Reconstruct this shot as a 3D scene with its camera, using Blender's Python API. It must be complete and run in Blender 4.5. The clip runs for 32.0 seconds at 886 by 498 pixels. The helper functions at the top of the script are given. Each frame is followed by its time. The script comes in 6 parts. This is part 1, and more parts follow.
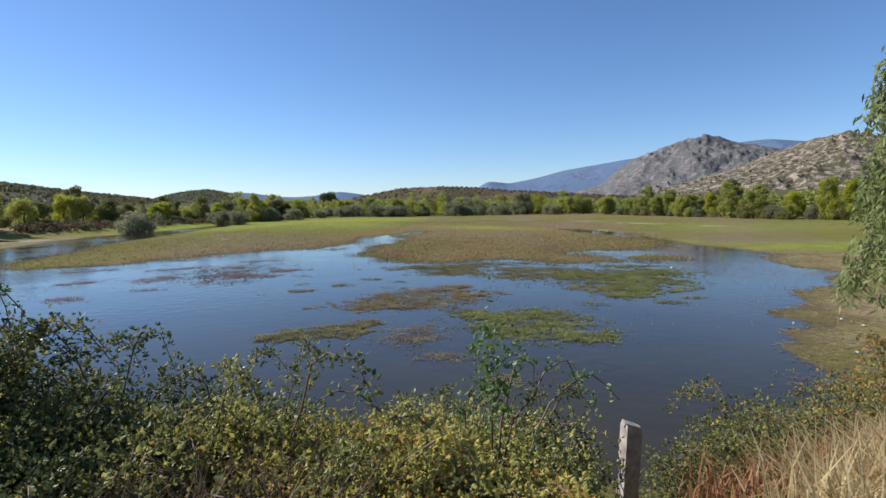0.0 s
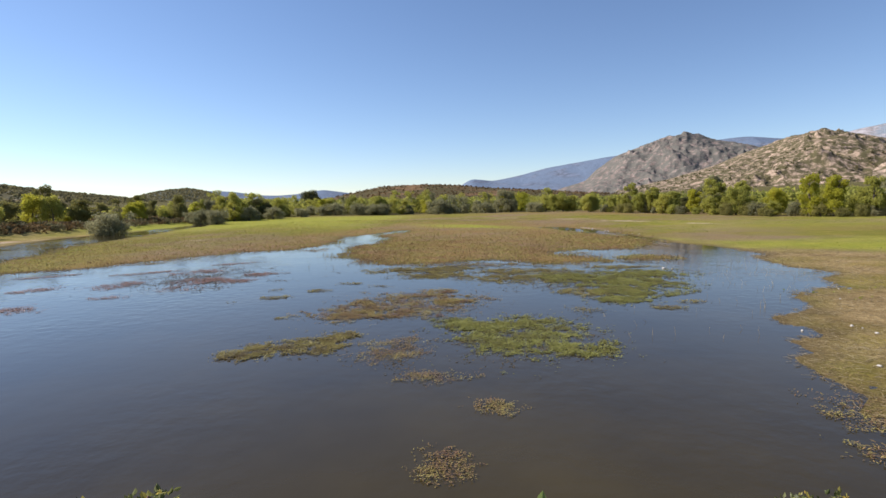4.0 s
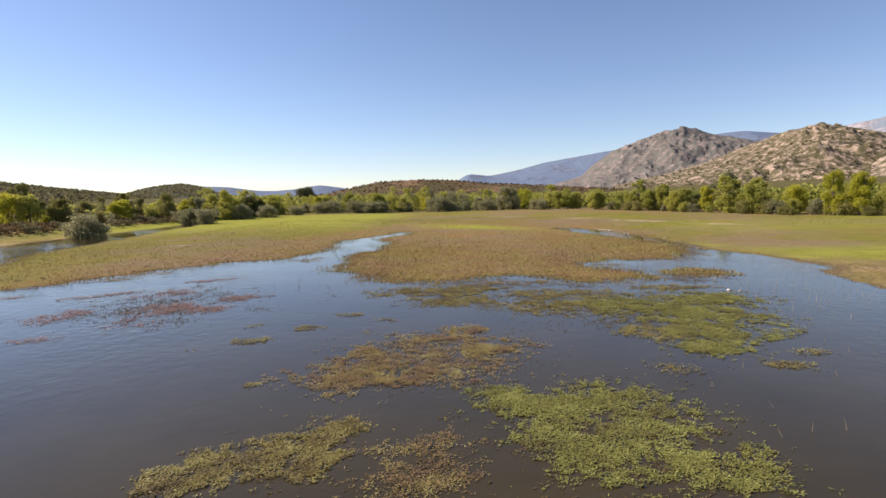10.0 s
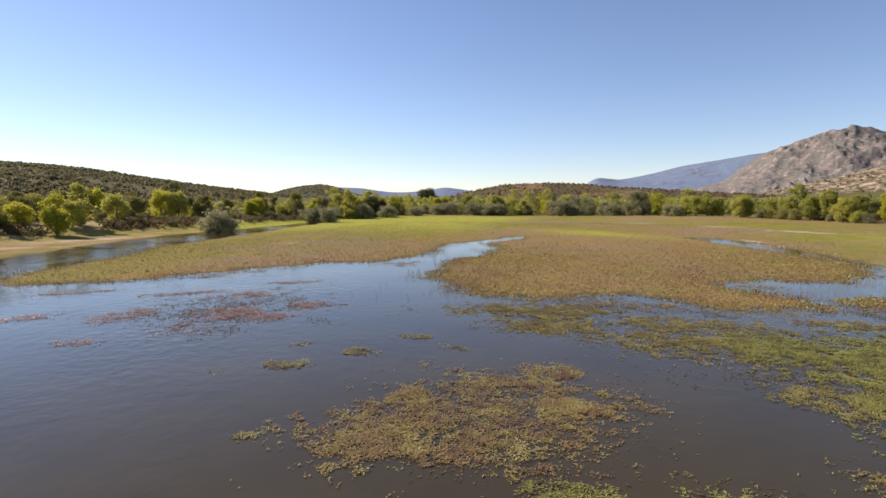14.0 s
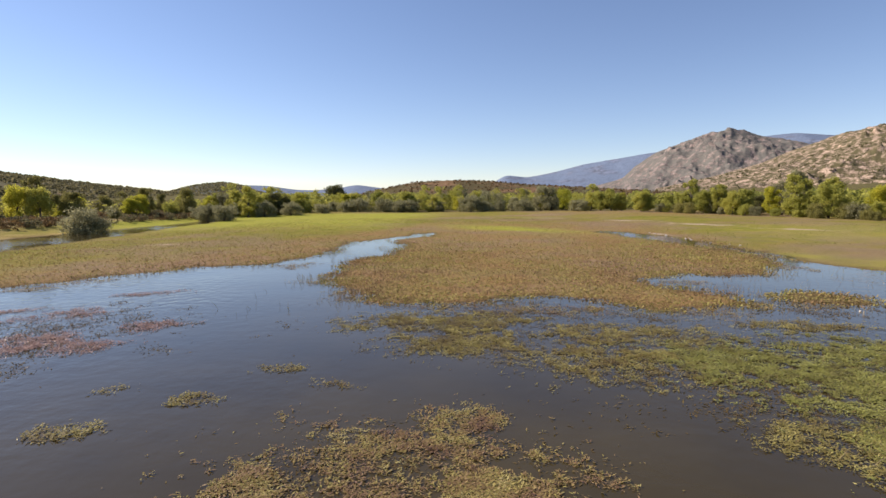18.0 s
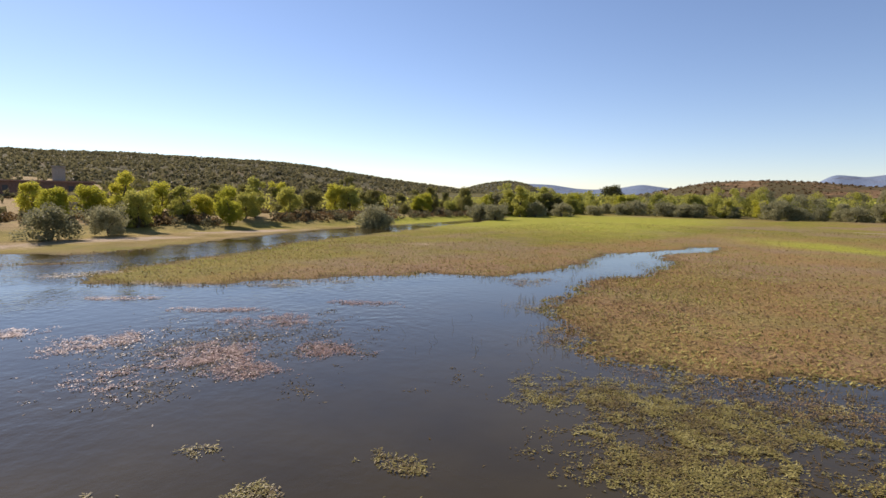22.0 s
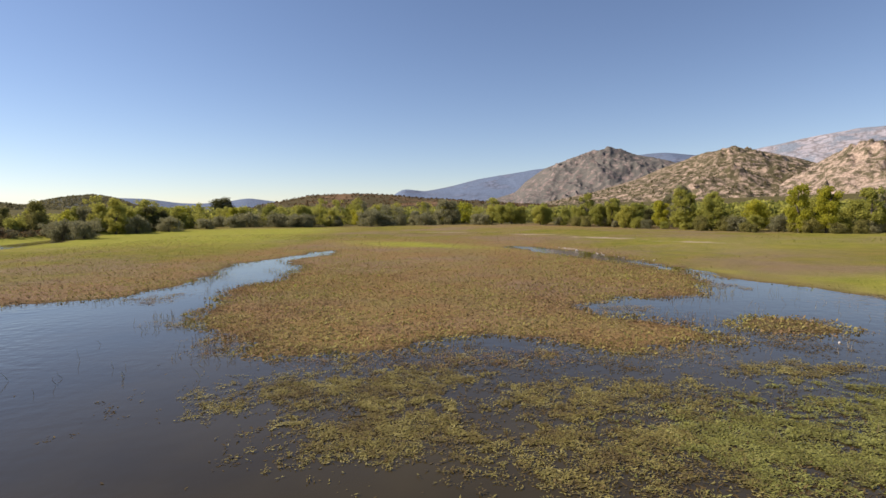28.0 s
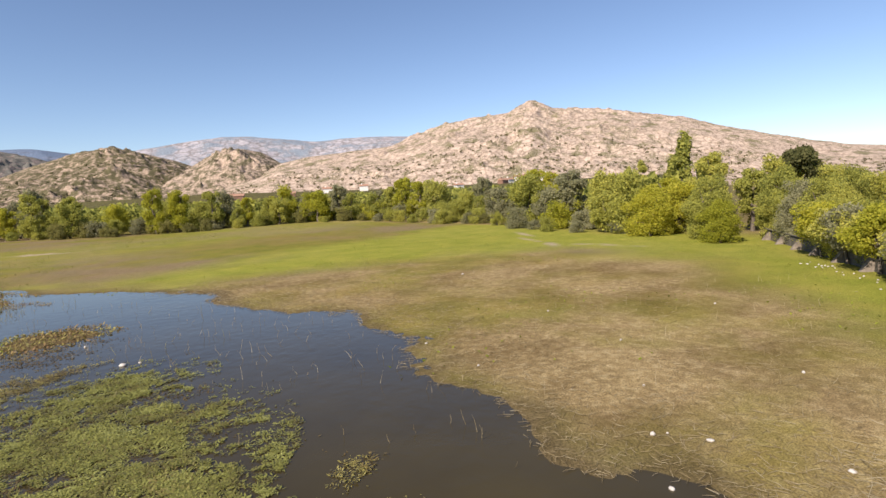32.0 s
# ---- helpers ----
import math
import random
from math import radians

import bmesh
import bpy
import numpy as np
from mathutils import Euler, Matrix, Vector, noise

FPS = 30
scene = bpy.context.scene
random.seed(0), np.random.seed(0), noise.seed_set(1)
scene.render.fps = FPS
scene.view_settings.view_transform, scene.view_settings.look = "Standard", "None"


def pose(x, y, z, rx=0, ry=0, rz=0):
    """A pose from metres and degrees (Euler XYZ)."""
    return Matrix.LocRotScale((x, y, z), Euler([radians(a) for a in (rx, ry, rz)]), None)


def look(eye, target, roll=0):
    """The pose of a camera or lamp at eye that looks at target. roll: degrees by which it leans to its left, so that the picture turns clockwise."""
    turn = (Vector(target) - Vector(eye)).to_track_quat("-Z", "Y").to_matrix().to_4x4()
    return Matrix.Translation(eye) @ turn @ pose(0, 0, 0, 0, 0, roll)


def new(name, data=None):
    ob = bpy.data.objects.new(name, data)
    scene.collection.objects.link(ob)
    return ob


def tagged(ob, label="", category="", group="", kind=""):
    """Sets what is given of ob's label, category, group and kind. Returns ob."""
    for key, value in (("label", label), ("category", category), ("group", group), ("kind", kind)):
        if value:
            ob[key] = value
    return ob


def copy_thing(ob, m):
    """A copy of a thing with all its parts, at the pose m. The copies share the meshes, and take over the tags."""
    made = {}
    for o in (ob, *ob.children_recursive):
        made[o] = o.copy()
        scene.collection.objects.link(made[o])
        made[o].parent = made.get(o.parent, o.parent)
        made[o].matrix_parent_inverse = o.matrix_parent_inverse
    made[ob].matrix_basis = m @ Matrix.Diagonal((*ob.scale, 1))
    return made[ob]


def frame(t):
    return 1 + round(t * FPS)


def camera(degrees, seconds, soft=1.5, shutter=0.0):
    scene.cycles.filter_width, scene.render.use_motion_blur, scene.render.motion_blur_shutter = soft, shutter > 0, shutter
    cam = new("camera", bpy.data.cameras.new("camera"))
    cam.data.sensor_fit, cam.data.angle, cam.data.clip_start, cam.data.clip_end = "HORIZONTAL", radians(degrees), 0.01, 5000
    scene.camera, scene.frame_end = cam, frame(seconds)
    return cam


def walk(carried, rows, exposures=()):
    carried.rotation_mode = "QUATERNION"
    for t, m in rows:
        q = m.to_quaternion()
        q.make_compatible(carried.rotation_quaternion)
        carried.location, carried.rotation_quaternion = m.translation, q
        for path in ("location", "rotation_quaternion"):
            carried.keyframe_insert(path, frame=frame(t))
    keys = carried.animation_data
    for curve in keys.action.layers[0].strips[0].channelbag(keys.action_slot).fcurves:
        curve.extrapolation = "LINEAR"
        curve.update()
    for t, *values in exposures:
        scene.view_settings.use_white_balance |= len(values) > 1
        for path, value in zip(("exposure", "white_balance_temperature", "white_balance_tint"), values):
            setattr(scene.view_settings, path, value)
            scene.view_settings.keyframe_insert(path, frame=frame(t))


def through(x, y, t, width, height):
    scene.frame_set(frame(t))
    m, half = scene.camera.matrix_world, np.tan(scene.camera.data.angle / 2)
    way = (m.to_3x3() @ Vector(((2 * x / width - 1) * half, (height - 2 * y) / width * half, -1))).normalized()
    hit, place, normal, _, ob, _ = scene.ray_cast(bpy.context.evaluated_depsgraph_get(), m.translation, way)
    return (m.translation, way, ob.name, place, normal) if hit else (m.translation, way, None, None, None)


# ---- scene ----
cam = camera(78.8, 32.0)
# seconds, place in metres, turn in degrees
PATH = [
    (0.0, 0.07, 0.26, 5.05, 85.30, 0.76, 5.64),
    (0.5, 0.04, 0.31, 5.10, 85.37, 0.83, 5.79),
    (1.0, 0.03, 0.53, 5.07, 85.23, 0.81, 5.96),
    (1.5, 0.01, 0.91, 4.99, 85.09, 0.90, 5.82),
    (2.0, 0.10, 1.24, 4.98, 85.04, 0.88, 6.47),
    (2.5, -0.12, 1.47, 5.05, 85.03, 0.96, 3.39),
    (4.5, 0.00, 2.51, 5.21, 85.03, 1.01, 4.01),
    (5.0, 0.12, 2.87, 5.29, 84.96, 0.95, 4.05),
    (5.5, 0.10, 3.23, 5.38, 84.99, 0.72, 4.84),
    (6.0, -0.09, 3.65, 5.43, 84.95, 0.68, 4.94),
    (6.5, -0.44, 4.04, 5.44, 84.81, 0.40, 4.27),
    (7.0, -0.97, 4.47, 5.51, 84.79, 0.33, 3.31),
    (7.5, -1.44, 4.95, 5.65, 84.60, 0.24, 4.38),
    (8.0, -1.84, 5.62, 5.79, 84.55, 0.49, 3.22),
    (8.5, -2.11, 6.53, 5.90, 84.45, 0.74, 1.70),
    (9.0, -2.10, 7.48, 5.94, 84.54, 0.92, 3.78),
    (9.5, -1.95, 8.37, 5.94, 84.53, 0.98, 5.06),
    (10.0, -1.86, 9.28, 5.98, 84.50, 1.11, 3.53),
    (10.5, -1.74, 10.11, 6.00, 84.55, 1.06, 4.16),
    (11.0, -1.61, 10.91, 5.98, 84.65, 0.88, 7.53),
    (11.5, -1.36, 11.65, 5.97, 84.71, 0.94, 7.59),
    (12.0, -1.10, 12.34, 5.97, 84.78, 1.03, 7.89),
    (12.5, -0.89, 13.00, 5.96, 84.83, 0.73, 11.74),
    (13.0, -0.77, 13.67, 5.91, 84.89, 0.42, 16.00),
    (13.5, -0.76, 14.33, 5.84, 84.94, 0.24, 17.16),
    (14.0, -0.85, 15.01, 5.77, 84.95, 0.10, 16.66),
    (14.5, -0.87, 15.64, 5.68, 84.90, 0.10, 17.16),
    (16.5, -0.92, 18.69, 5.41, 84.81, 0.23, 17.85),
    (17.0, -1.02, 19.24, 5.39, 84.77, 0.19, 14.54),
    (17.5, -1.23, 19.85, 5.35, 84.73, 0.33, 10.73),
    (18.0, -1.28, 20.60, 5.31, 84.66, 0.43, 7.43),
    (18.5, -1.35, 21.42, 5.30, 84.57, 0.49, 5.67),
    (19.0, -1.35, 22.40, 5.33, 84.54, 0.48, 3.67),
    (19.5, -1.28, 23.49, 5.41, 84.48, 0.75, 0.18),
    (20.0, -1.18, 24.45, 5.46, 84.51, 0.82, -0.23),
    (20.5, -1.05, 25.02, 5.59, 84.63, 0.76, 8.46),
    (21.0, -0.79, 25.83, 5.76, 84.60, 0.25, 19.53),
    (21.5, -0.89, 26.84, 5.88, 84.51, -0.43, 28.65),
    (22.0, -0.92, 27.70, 5.94, 84.46, -0.86, 36.57),
    (22.5, -1.18, 27.92, 5.93, 84.32, -1.20, 45.85),
    (23.0, -1.35, 28.22, 5.91, 84.09, -1.62, 56.66),
    (23.5, -1.45, 28.27, 5.92, 83.84, -2.04, 64.74),
    (24.0, -1.64, 28.35, 5.94, 83.76, -2.23, 67.25),
    (24.5, -1.88, 28.38, 5.96, 83.89, -2.37, 66.21),
    (26.5, -2.29, 28.70, 5.94, 85.36, -1.53, 38.43),
    (27.0, -2.28, 28.07, 5.72, 86.20, -0.41, 25.09),
    (27.5, -2.32, 27.46, 5.52, 86.13, -0.21, 12.06),
    (28.0, -2.45, 26.98, 5.38, 86.01, 0.53, -3.32),
    (28.5, -2.49, 26.27, 5.40, 85.61, 0.80, -19.51),
    (29.0, -2.39, 25.56, 5.57, 85.12, 1.38, -33.79),
    (29.5, -2.08, 25.11, 5.70, 84.84, 1.91, -43.93),
    (30.0, -1.46, 24.72, 5.81, 84.50, 2.13, -50.51),
    (30.5, -0.78, 24.44, 5.87, 84.43, 2.23, -52.82),
    (31.0, -0.03, 23.91, 5.89, 84.36, 2.28, -53.70),
    (31.5, 0.71, 23.29, 5.89, 84.18, 2.57, -58.99),
    (32.0, 1.61, 22.45, 5.84, 84.20, 2.90, -62.23),
]
walk(cam, [(t, pose(x, y, z, rx, ry, rz)) for t, x, y, z, rx, ry, rz in PATH],
     [(0.0, 0.36, 5450, 12), (1.0, 0.52, 5650, 13), (2.0, 0.5, 5850, 14), (2.5, 0.52, 5950, 14), (4.5, 0.62, 6400, 17), (12.0, 0.68, 6750, 21), (20.0, 0.64, 6750, 21), (24.0, 0.52, 6750, 20), (26.5, 0.44, 6750, 20), (27.2, 0.36, 6780, 20), (28.0, 0.44, 6800, 20), (29.0, 0.55, 6750, 19), (30.5, 0.66, 6700, 18), (32.0, 0.66, 6650, 17)])

# ---- light: clear autumn midday, sun behind the wooded hill ----
SUN_AZ, SUN_EL = -80.0, 38.0
world = bpy.data.worlds.new("sky")
scene.world = world
world.use_nodes = True
wn = world.node_tree.nodes
sky = wn.new("ShaderNodeTexSky")
sky.sky_type = "NISHITA"
sky.sun_disc = False
sky.sun_elevation, sky.sun_rotation = radians(SUN_EL), radians(SUN_AZ)
sky.altitude, sky.air_density, sky.dust_density, sky.ozone_density = 900, 1.0, 0.12, 3.2
wn["Background"].inputs["Strength"].default_value = 0.09
world.node_tree.links.new(sky.outputs[0], wn["Background"].inputs["Color"])
sun = new("sun", bpy.data.lights.new("sun", "SUN"))
sun.data.energy, sun.data.angle, sun.data.color = 5.0, radians(0.53), (1.0, 0.93, 0.82)
SUN_DIR = Vector((math.sin(radians(SUN_AZ)) * math.cos(radians(SUN_EL)), math.cos(radians(SUN_AZ)) * math.cos(radians(SUN_EL)), math.sin(radians(SUN_EL))))
sun.matrix_basis = look(SUN_DIR * 300, (0, 0, 0))


# ---- numbers: noise, shapes ----
def lattice(i, j, k):
    v = np.sin(i * 127.1 + j * 311.7 + k * 74.7) * 43758.5453
    return v - np.floor(v)


def noise2(x, y, seed=0.0):
    """Smooth value noise, 0 to 1."""
    i, j = np.floor(x), np.floor(y)
    u, v = x - i, y - j
    u, v = u * u * (3 - 2 * u), v * v * (3 - 2 * v)
    a, b = lattice(i, j, seed), lattice(i + 1, j, seed)
    c, d = lattice(i, j + 1, seed), lattice(i + 1, j + 1, seed)
    return (a * (1 - u) + b * u) * (1 - v) + (c * (1 - u) + d * u) * v


def fbm(x, y, octaves=4, seed=0.0, gain=0.5):
    """Layered noise, about -1 to 1."""
    s, amp, tot = 0.0, 1.0, 0.0
    for o in range(octaves):
        s = s + amp * (noise2(x * 2 ** o + 17.3 * o, y * 2 ** o - 9.1 * o, seed + o) * 2 - 1)
        tot += amp
        amp *= gain
    return s / tot


def ridged(x, y, octaves=5, seed=0.0):
    s, amp, tot = 0.0, 1.0, 0.0
    for o in range(octaves):
        n = 1 - np.abs(noise2(x * 2 ** o + 5.7 * o, y * 2 ** o + 3.9 * o, seed + o) * 2 - 1) * 1.6
        s, tot = s + amp * n, tot + amp
        amp *= 0.52
    return s / tot


def inside_distance(poly, x, y):
    """Metres to the outline, positive inside."""
    best, inside = np.full(x.shape, 1e9), np.zeros(x.shape, bool)
    for (x0, y0), (x1, y1) in zip(poly, poly[1:] + poly[:1]):
        dx, dy = x1 - x0, y1 - y0
        h = np.clip(((x - x0) * dx + (y - y0) * dy) / (dx * dx + dy * dy), 0, 1)
        best = np.minimum(best, np.hypot(x - x0 - dx * h, y - y0 - dy * h))
        if dy != 0:
            inside ^= ((y0 > y) != (y1 > y)) & (x < (y - y0) / dy * dx + x0)
    return np.where(inside, best, -best)


def ribbon_distance(line, x, y):
    """Metres inside a ribbon of nodes (x, y, half width), negative outside."""
    best = np.full(x.shape, -1e9)
    for (x0, y0, w0), (x1, y1, w1) in zip(line, line[1:]):
        dx, dy = x1 - x0, y1 - y0
        h = np.clip(((x - x0) * dx + (y - y0) * dy) / (dx * dx + dy * dy), 0, 1)
        best = np.maximum(best, w0 + (w1 - w0) * h - np.hypot(x - x0 - dx * h, y - y0 - dy * h))
    return best


def smooth(a, b, v):
    v = np.clip((v - a) / (b - a), 0, 1)
    return v * v * (3 - 2 * v)


LAKE = [(-43, 11.4), (-30, 10.5), (-12, 9.6), (-4, 9.2), (4, 9.4), (7.5, 11), (9.2, 13.8), (9.6, 16.5), (10.3, 19.4), (11.8, 22), (13.2, 24.5), (15.2, 28), (16.6, 30.6), (18.6, 32.3), (20.1, 35.2), (23.4, 39.8), (23.3, 43), (23.4, 47), (26, 53), (25.2, 60.5), (22.6, 66.5),
        (22.8, 72.5), (20.5, 69.5), (17.2, 62.2), (16, 60), (10.6, 59.4), (6.6, 56.6), (7.2, 54), (10, 51.2), (11.2, 48), (8.3, 47.4), (5, 47), (3, 49), (0.8, 50.2), (-2, 48.7), (-5.5, 47.2), (-8.7, 47.8), (-11.2, 52), (-14, 56.7), (-13.8, 61), (-14.3, 66.3), (-12.7, 72.2),
        (-12.8, 82.6), (-15, 84), (-16.5, 89), (-13, 96), (-13.2, 104), (-14.6, 104), (-17.5, 94), (-21, 85), (-19.8, 75), (-20.2, 67), (-21.8, 62.4), (-26.5, 60), (-29.2, 56.4), (-31.3, 52), (-34.9, 45), (-41, 41.5), (-45.5, 46), (-47.6, 55), (-50.7, 62), (-55.8, 72),
        (-60.7, 91), (-68, 120), (-74.3, 120), (-72.8, 92), (-69, 77), (-63, 64), (-59.5, 54.5), (-58, 48.5), (-63, 44), (-64, 36), (-59, 24), (-54, 18.7), (-50, 16.9), (-46.4, 14.2)]
BROOKS = [
    [(-71, 118, 3.2), (-73, 130, 2.6), (-76, 145, 2.2), (-81, 160, 1.4), (-84, 172, 0.6)],
    [(21.6, 71, 1.0), (20, 83, 1.8), (17.5, 95, 2.6), (13, 106, 1.6)],
]
# low bars and islets that break the surface, (x, y, rx, ry, turn)
BARS = [(14.8, 50.5, 2.6, 2.2, 0), (-53, 32, 6.5, 1.5, 72), (-52.5, 44, 4.5, 0.8, 62), (-58, 27, 4.0, 1.3, 60), (-60.5, 37, 5.0, 1.2, 75)]
BANK = [(-190, 80), (-112, 34), (-75, 17), (-58, 13), (-47, 11), (-43, 9), (-28, 8), (-14, 7.2), (-4, 6.7), (1, 6.9), (3, 7.9), (6, 8.4), (13, 9.2), (30, 12.8), (45, 15.8), (59, 18.8), (75, 21), (110, 24), (170, 30), (260, 40)]
MEADOW_Y = [12, 20, 27, 37, 44, 54, 68, 88, 106, 120, 130, 145, 168, 192, 205, 260]
MEADOW_X = [50, 62, 66, 70, 76, 88, 95, 101, 100, 92, 84, 76, 66, 56, 50, 40]


def bank_side(x, y):
    """Metres behind the bank's foot, away from the lake."""
    poly = BANK + [(400, -300), (-400, -300)]
    return inside_distance(poly, x, y)


def lake_depth(x, y):
    wx = x + 0.9 * fbm(x * 0.11, y * 0.11, 3, 3.0) + 1.2 * fbm(x * 0.55, y * 0.55, 3, 8.0)
    wy = y + 0.9 * fbm(x * 0.11, y * 0.11, 3, 5.0) + 1.2 * fbm(x * 0.55, y * 0.55, 3, 9.0)
    d = inside_distance(LAKE, wx, wy)
    for line in BROOKS:
        d = np.maximum(d, ribbon_distance(line, wx, wy))
    return d


def ground_height(x, y):
    d = lake_depth(x, y)
    h = np.where(d > 0, -np.minimum(0.6, 0.01 + d * 0.06), np.minimum(0.30, 0.015 - d * 0.012))
    h = h + 0.05 * fbm(x * 0.5, y * 0.5, 3, 21.0) * smooth(2.5, -3.0, d) + 0.02 * fbm(x * 2.3, y * 2.3, 2, 25.0) * smooth(3, 0, d)
    h = h + smooth(8, 45, -d) * 0.4 * (1 + fbm(x * 0.03, y * 0.03, 2, 30.0)) * smooth(45, 85, y)
    # the shore under the wooded hill, rising to the west
    h = h + smooth(0, 1, (-92 - x) / 230) * smooth(-10, 25, y) * (3 + 8 * smooth(165, 105, y)) + smooth(0, 1, (-80 - x) / 9) * smooth(4, 16, y) * 0.9 * (1 + 0.5 * fbm(x * 0.08, y * 0.08, 3, 31.0))
    # foothills behind the far woods
    h = h + smooth(260, 460, y) * 5 + smooth(140, 380, x + 0.05 * y) * 11 * smooth(20, 60, y)
    for bx, by, rx, ry, turn in BARS:
        c, q = math.cos(radians(turn)), math.sin(radians(turn))
        u, v = (x - bx) * c + (y - by) * q, -(x - bx) * q + (y - by) * c
        h = np.maximum(h, 0.05 - 0.09 * (u * u / rx ** 2 + v * v / ry ** 2) + 0.03 * fbm(x * 1.2, y * 1.2, 2, 35.0))
    # the near bank and its crest
    b = bank_side(x, y)
    e = smooth(12, 30, x)
    h = h + smooth(0, 1, (b + 1.5 - 1.9 * e) / (6.0 - 4.6 * e)) * (3.3 - 1.9 * e) * (0.22 + 0.78 * smooth(-56, -46, x)) + 0.18 * fbm(x * 0.8, y * 0.8, 3, 33.0) * smooth(-1, 1, b) + smooth(20, 90, b) * 2
    return h


# ---- materials ----
def material(name):
    m = bpy.data.materials.new(name)
    m.use_nodes = True
    return m, m.node_tree.nodes, m.node_tree.links, m.node_tree.nodes["Principled BSDF"]


def ramp(nodes, links, source, stops):
    r = nodes.new("ShaderNodeValToRGB")
    links.new(source, r.inputs[0])
    els = r.color_ramp.elements
    while len(els) < len(stops):
        els.new(0.5)
    for e, (p, c) in zip(els, stops):
        e.position, e.color = p, (*c, 1)
    return r


def noise_node(nodes, links, scale, detail=4, rough=0.55, coords=None):
    n = nodes.new("ShaderNodeTexNoise")
    n.inputs["Scale"].default_value, n.inputs["Detail"].default_value, n.inputs["Roughness"].default_value = scale, detail, rough
    if coords is None:
        coords = nodes.new("ShaderNodeNewGeometry").outputs["Position"]
    links.new(coords, n.inputs["Vector"])
    return n


def mix(nodes, links, fac, a, b, mode="MIX"):
    m = nodes.new("ShaderNodeMix")
    m.data_type, m.blend_type = "RGBA", mode
    for sock, v in ((m.inputs[0], fac), (m.inputs[6], a), (m.inputs[7], b)):
        if isinstance(v, (int, float)):
            sock.default_value = v
        elif isinstance(v, tuple):
            sock.default_value = (*v, 1)
        else:
            links.new(v, sock)
    return m.outputs[2]


def bump(nodes, links, height, strength, distance, bsdf):
    b = nodes.new("ShaderNodeBump")
    b.inputs["Strength"].default_value, b.inputs["Distance"].default_value = strength, distance
    links.new(height, b.inputs["Height"])
    links.new(b.outputs[0], bsdf.inputs["Normal"])


def plain(name, stops, scale=6.0, rough=0.8, bump_size=0.0, metal=0.0):
    """A two-scale mottled surface."""
    m, n, l, b = material(name)
    big, fine = noise_node(n, l, scale), noise_node(n, l, scale * 9, 5)
    r = ramp(n, l, big.outputs[0], stops)
    l.new(mix(n, l, 0.35, r.outputs[0], mix(n, l, 1.0, r.outputs[0], fine.outputs[0], "OVERLAY")), b.inputs["Base Color"])
    b.inputs["Roughness"].default_value, b.inputs["Metallic"].default_value = rough, metal
    if bump_size:
        bump(n, l, fine.outputs[0], 0.6, bump_size, b)
    return m


def leaf_material(name, stops, gloss=0.6, through=0.4, shine=0.06, patch=0.0):
    """Leaves: each leaf its own shade, each plant its own, some light passing through."""
    m, n, l, b = material(name)
    geo, info = n.new("ShaderNodeNewGeometry"), n.new("ShaderNodeObjectInfo")
    add = n.new("ShaderNodeMath")
    add.operation = "MULTIPLY_ADD"
    l.new(geo.outputs["Random Per Island"], add.inputs[0])
    add.inputs[1].default_value = 0.62
    scale = n.new("ShaderNodeMath")
    scale.operation = "MULTIPLY"
    scale.inputs[1].default_value = 0.38
    if patch:
        spread = n.new("ShaderNodeMapRange")
        spread.inputs["From Min"].default_value, spread.inputs["From Max"].default_value = 0.3, 0.7
        l.new(noise_node(n, l, patch, 3).outputs[0], spread.inputs["Value"])
        l.new(spread.outputs[0], scale.inputs[0])
        add.inputs[1].default_value, scale.inputs[1].default_value = 0.45, 0.55
    else:
        l.new(info.outputs["Random"], scale.inputs[0])
    l.new(scale.outputs[0], add.inputs[2])
    r = ramp(n, l, add.outputs[0], stops)
    l.new(r.outputs[0], b.inputs["Base Color"])
    b.inputs["Roughness"].default_value = gloss
    b.inputs["Specular IOR Level"].default_value = shine
    tr = n.new("ShaderNodeBsdfTranslucent")
    l.new(r.outputs[0], tr.inputs[0])
    ms = n.new("ShaderNodeMixShader")
    ms.inputs[0].default_value = through
    l.new(b.outputs[0], ms.inputs[1])
    l.new(tr.outputs[0], ms.inputs[2])
    l.new(ms.outputs[0], n["Material Output"].inputs[0])
    return m


M_LEAF = leaf_material("leaf_green", [(0, (0.18, 0.20, 0.05)), (0.35, (0.32, 0.325, 0.075)), (0.7, (0.46, 0.44, 0.095)), (1, (0.58, 0.52, 0.12))], through=0.5)
M_LEAF_YELLOW = leaf_material("leaf_yellow", [(0, (0.25, 0.27, 0.035)), (0.5, (0.43, 0.42, 0.05)), (1, (0.60, 0.53, 0.08))], through=0.58)
M_LEAF_GREY = leaf_material("leaf_grey_willow", [(0, (0.17, 0.17, 0.085)), (0.5, (0.28, 0.27, 0.145)), (1, (0.38, 0.36, 0.20))], through=0.45)
M_LEAF_DARK = leaf_material("leaf_dark", [(0, (0.065, 0.072, 0.028)), (0.6, (0.115, 0.118, 0.044)), (1, (0.175, 0.16, 0.064))], through=0.4)
M_WEED_GREEN = leaf_material("water_weed_green", [(0, (0.07, 0.056, 0.028)), (0.25, (0.15, 0.135, 0.045)), (0.6, (0.20, 0.205, 0.05)), (1, (0.33, 0.33, 0.11))], 0.5, 0.15, 0.12, 0.9)
